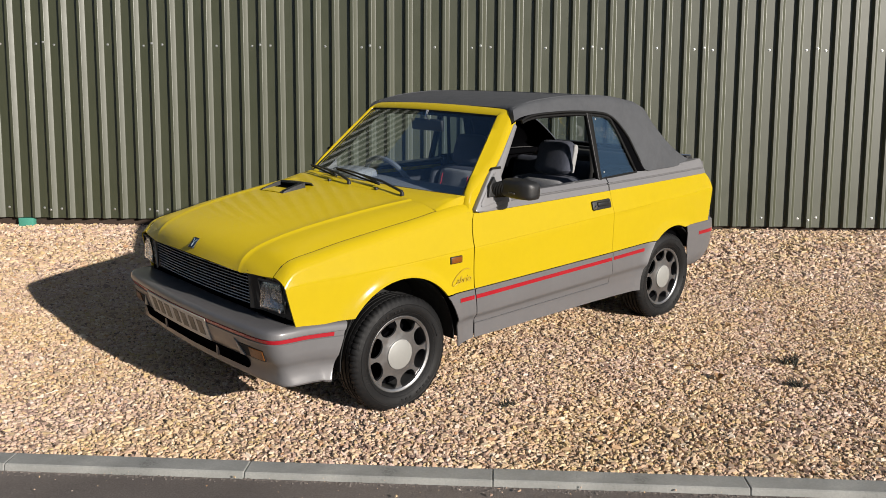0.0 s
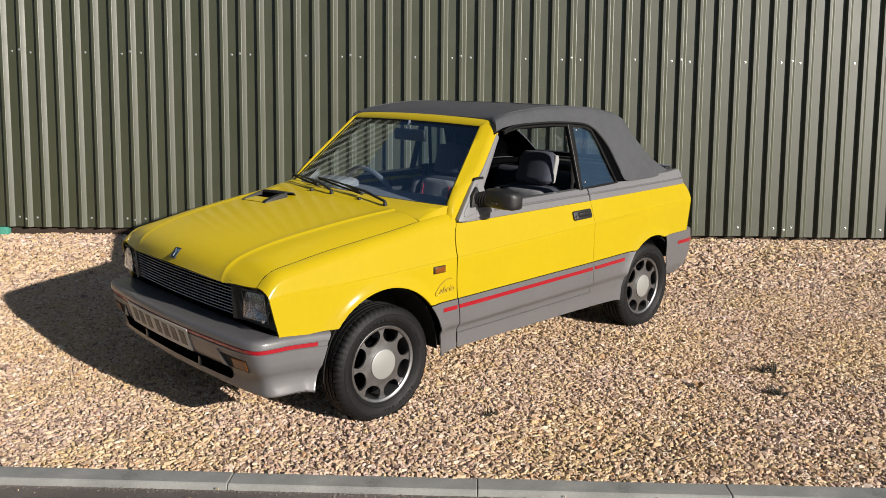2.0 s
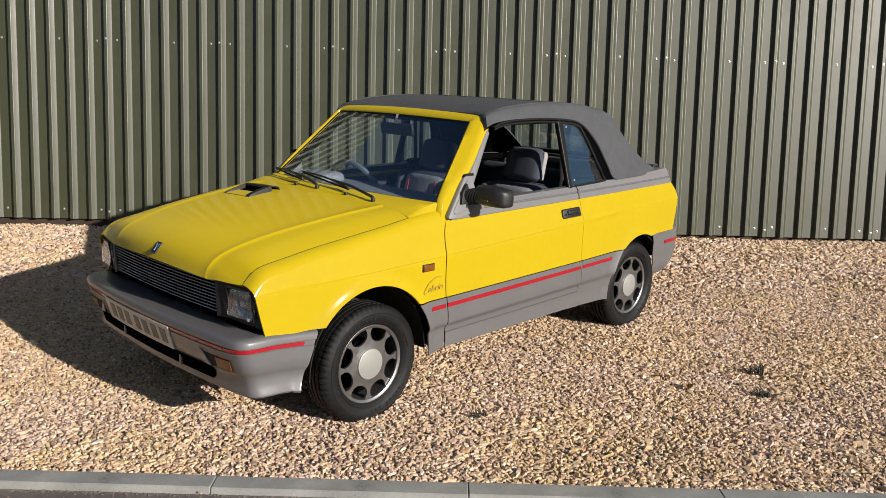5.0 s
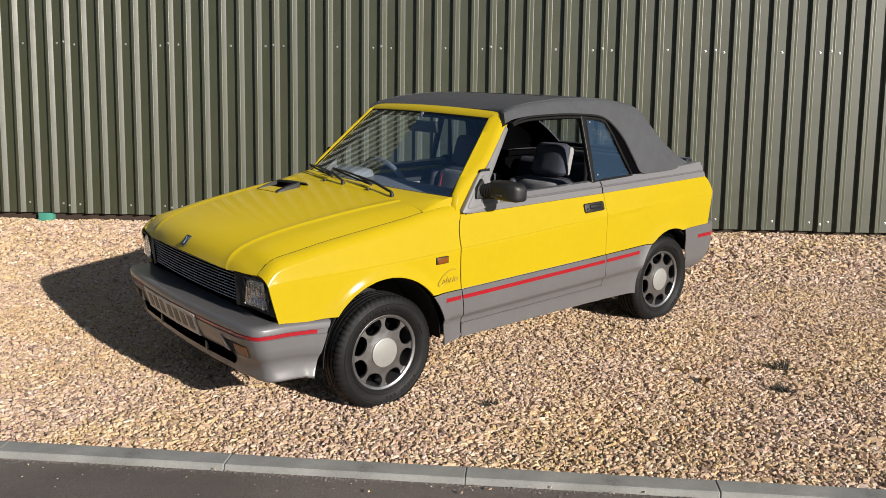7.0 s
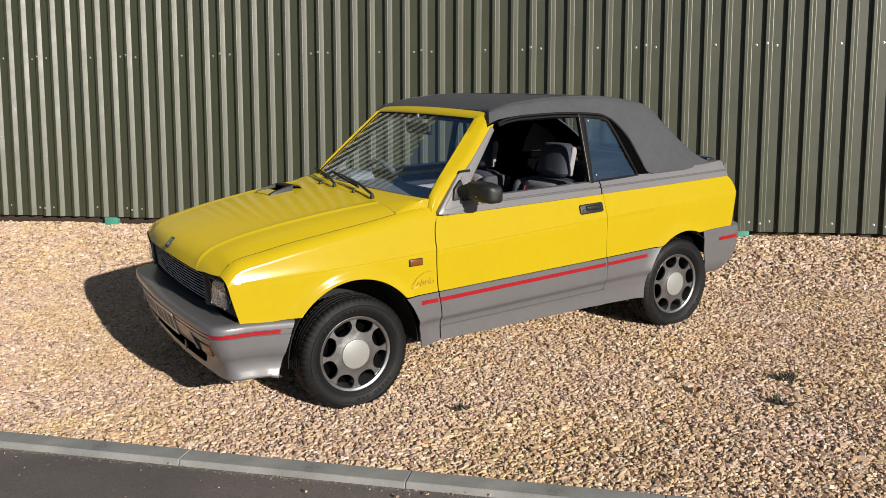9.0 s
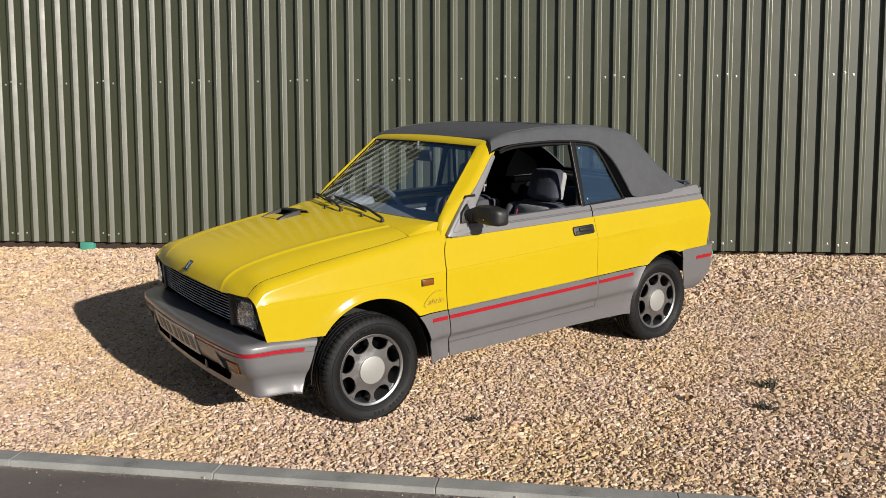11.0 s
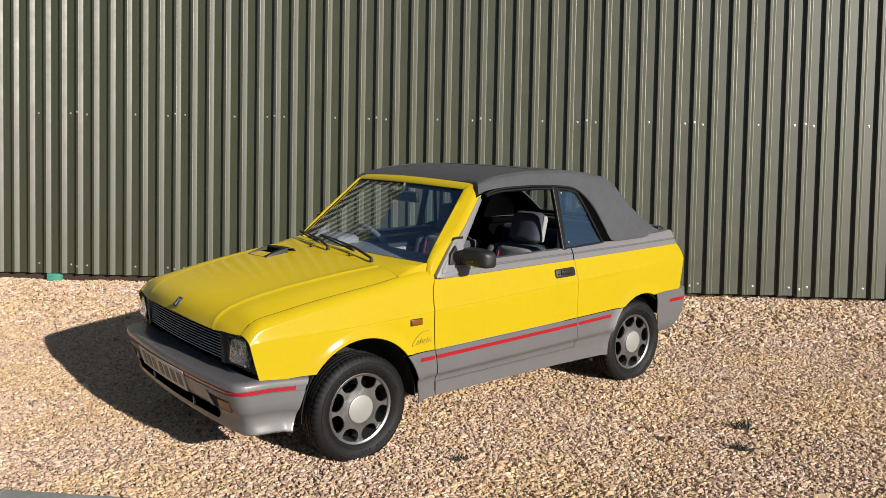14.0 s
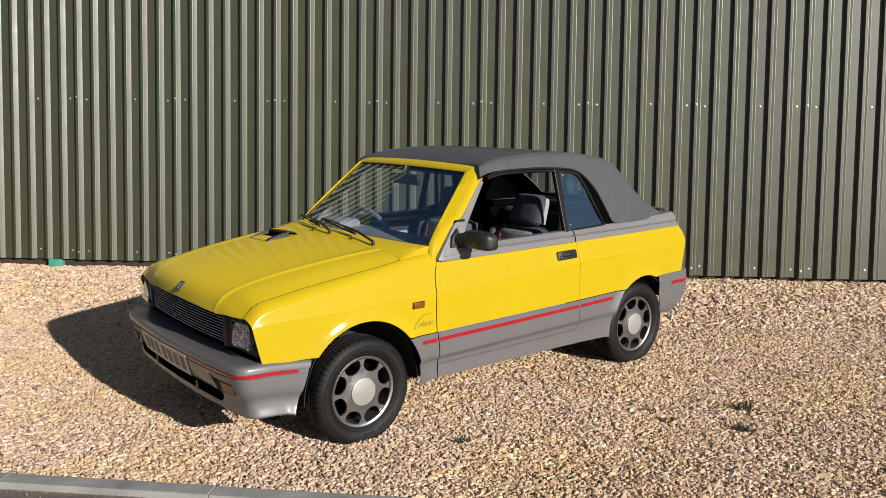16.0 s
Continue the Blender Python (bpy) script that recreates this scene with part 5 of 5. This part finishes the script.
for y in (0.33, -0.33):
    seat = new("front_seat")
    seat.parent = car
    seat["label"] = "grey cloth front seat with a pale sunlit headrest edge"
    seat.matrix_local = pose(0 if y > 0 else 0.075, y, 0)
    part("cushion", add_box(bmesh.new(), (-0.30, -0.24, 0.36), (0.22, 0.24, 0.54), 0.05, 3), SEATCLOTH, seat)
    def back_rows(w0, w1, h0, h1, thick, lean=0.24, n=8, yc=0.0, ahead=0.0):
        rows = []
        for t in span(0, 1, n):
            z = h0 + (h1 - h0) * t
            w = w0 + (w1 - w0) * t
            cx = -0.34 + ahead - lean * (z - 0.5)
            row = []
            for q in span(0, 2 * math.pi, 24)[:-1]:
                c, d = math.cos(q), math.sin(q)
                row.append((cx + thick * math.copysign(abs(c) ** 0.75, c), yc + w * math.copysign(abs(d) ** 0.6, d), z))
            rows.append(row)
        return rows
    def pillow(name, rows, mat, label=""):
        bm = bmesh.new()
        first, last = rows[0], rows[-1]
        def shrink(row, k, dz):
            cx, cy = (sum(p[j] for p in row) / len(row) for j in (0, 1))
            return [(cx + (p[0] - cx) * k, cy + (p[1] - cy) * k, p[2] + dz) for p in row]
        rows = [shrink(first, 0.05, -0.03), shrink(first, 0.7, -0.026), shrink(first, 0.9, -0.014)] + rows + [shrink(last, 0.93, 0.014), shrink(last, 0.75, 0.027), shrink(last, 0.05, 0.032)]
        grid(bm, rows, True)
        bmesh.ops.recalc_face_normals(bm, faces=bm.faces)
        return part(name, bm, mat, seat, label)
    pillow("backrest", back_rows(0.25, 0.215, 0.52, 0.88, 0.085), SEATCLOTH)
    pillow("back_panel", back_rows(0.195, 0.180, 0.55, 0.865, 0.055, ahead=0.044), SEATMID)
    for e in (1, -1):
        tube("piping", [(-0.243 - 0.24 * (z - 0.5), e * 0.12, z) for z in span(0.55, 0.86, 6)], 0.0035, PIPING, seat, 6)
        pillow("side_bolster", back_rows(0.045, 0.038, 0.54, 0.86, 0.105, yc=e * 0.212, ahead=0.0), SEATEDGE)
    pillow("headrest", back_rows(0.138, 0.126, 0.945, 1.082, 0.050), SEATCLOTH)
    # pale strip on the sunward side only, for sun on the headrest's rim
    pillow("headrest_sunlit_edge", back_rows(0.012, 0.011, 0.958, 1.064, 0.018, yc=0.1285, ahead=-0.014), CARD)
box("rear_bench", (-1.10, -0.60, 0.36), (-0.70, 0.60, 0.60), SEATCLOTH, car, 0.05, 3)
rb = box("rear_backrest", (-0.06, -0.60, 0.0), (0.06, 0.60, 0.36), SEATCLOTH, car, 0.05, 3)
rb.matrix_local = pose(-1.06, 0, 0.56, 0, -14, 0)
for s in (1, -1):
    card = box("door_card", (-0.44, min(s * 0.70, s * 0.660), 0.40), (0.58, max(s * 0.70, s * 0.660), 0.790), CARD, car, 0.012)
    box("card_top", (-0.44, min(s * 0.70, s * 0.655), 0.792), (0.58, max(s * 0.70, s * 0.655), 0.862), CARDTOP, card, 0.012, label="dark padded door top")
    box("inner_sill", (-0.44, min(s * 0.695, s * 0.668), 0.864), (0.40, max(s * 0.695, s * 0.668), 0.889), YELLOW, car, 0.006)
    box("sill_rubber", (-0.44, min(s * 0.695, s * 0.665), 0.890), (0.40, max(s * 0.695, s * 0.665), 0.912), SEAL, car, 0.006)
    box("rear_trim", (-1.35, min(s * 0.68, s * 0.63), 0.40), (-0.46, max(s * 0.68, s * 0.63), 0.945), LINING_SHADE, car, 0.012)
    # black filler added to shut out light under the hood's foot
    box("light_gap_filler", (-1.38, min(s * 0.705, s * 0.60), 0.912), (-0.46, max(s * 0.705, s * 0.60), 0.950), LINING_SHADE, car, 0.008)
    tube("seat_belt", [(-0.44, s * 0.60, 1.25), (-0.46, s * 0.61, 0.95), (-0.40, s * 0.60, 0.6)], 0.012, SEAL, car, 6, flat=0.3)

# ---- wilted weeds in the gravel ----
WEED = mottled("wilted_weed", (0.045, 0.045, 0.035), 0.9, 40.0, 0.35)
for x, y, size in ((5.61, -3.50, 0.075), (5.53, -3.81, 0.06), (4.08, -4.11, 0.05)):
    bm = bmesh.new()
    for k in range(26):
        q, lean, length = random.uniform(0, 6.28), random.uniform(0.5, 1.25), size * random.uniform(0.5, 1.1)
        foot = Vector((random.uniform(-0.5, 0.5) * size, random.uniform(-0.3, 0.3) * size, -0.004))
        d = Vector((math.cos(q) * math.sin(lean), math.sin(q) * math.sin(lean), math.cos(lean)))
        pts = [foot, foot + d * length * 0.5 + Vector((0, 0, 0.006)), foot + d * length]
        rows_ = tube_rows(pts, 0.0030, 4)
        rows_[-1] = [pts[-1] + (p - pts[-1]) * 0.2 for p in rows_[-1]]
        grid(bm, rows_, True)
    bmesh.ops.recalc_face_normals(bm, faces=bm.faces)
    ob = tagged(part("weed_tuft", bm, WEED), "small dark wilted weed tuft lying on the gravel", "weed", "weeds in the gravel")
    ob.matrix_world = TILT @ pose(x, y, 0.0)

# ---- dead leaves and twigs in the gravel ----
LEAF = mottled("dead_leaf", (0.25, 0.145, 0.07), 0.85, 30.0, 0.35, 0.3, 90)


def dead_leaf(x, y, length, turn_by, curl):
    """A dry leaf, curled along its midrib, with a short stalk."""
    half = curve((0.0, 0.04), (0.2, 0.30), (0.5, 0.38), (0.8, 0.22), (1.0, 0.02))
    rows = []
    for t in span(0, 1, 8):
        w = half(t) * length
        rows.append([((t - 0.5) * length, w * v, 0.012 * math.sin(math.pi * t) + curl * length * (v * v * 0.5 + 0.35 * (t - 0.5) ** 2)) for v in (-1, -0.5, 0, 0.5, 1)])
    leaf = sheet("dead_leaf", rows, LEAF, None, (0, 0, 1), 0.0012, angle=60)
    tube("stalk", [(-0.5 * length, 0, curl * length * 0.09), (-0.72 * length, 0.05 * length, 0.004)], 0.0012, LEAF, leaf, 5)
    tagged(leaf, "brown curled dead leaf lying on the gravel", "leaf", "dead leaves on the gravel")
    leaf.matrix_world = TILT @ pose(x, y, 0.004, random.uniform(-14, 14), random.uniform(-14, 14), turn_by)


for x, y, length, turn_by in ((5.06, -3.58, 0.085, 20), (5.10, -3.60, 0.055, 130), (5.166, -3.734, 0.095, 75), (5.008, -4.13, 0.05, 200), (4.68, -4.10, 0.055, 310), (5.485, -2.853, 0.07, 40), (5.763, -2.593, 0.06, 150), (6.18, -2.81, 0.08, 15), (5.95, -2.80, 0.06, 95), (6.14, -1.96, 0.07, 260), (5.89, -3.86, 0.05, 170), (4.56, -3.55, 0.045, 60)):
    dead_leaf(x, y, 0.62 * length, turn_by, random.uniform(0.2, 0.6))
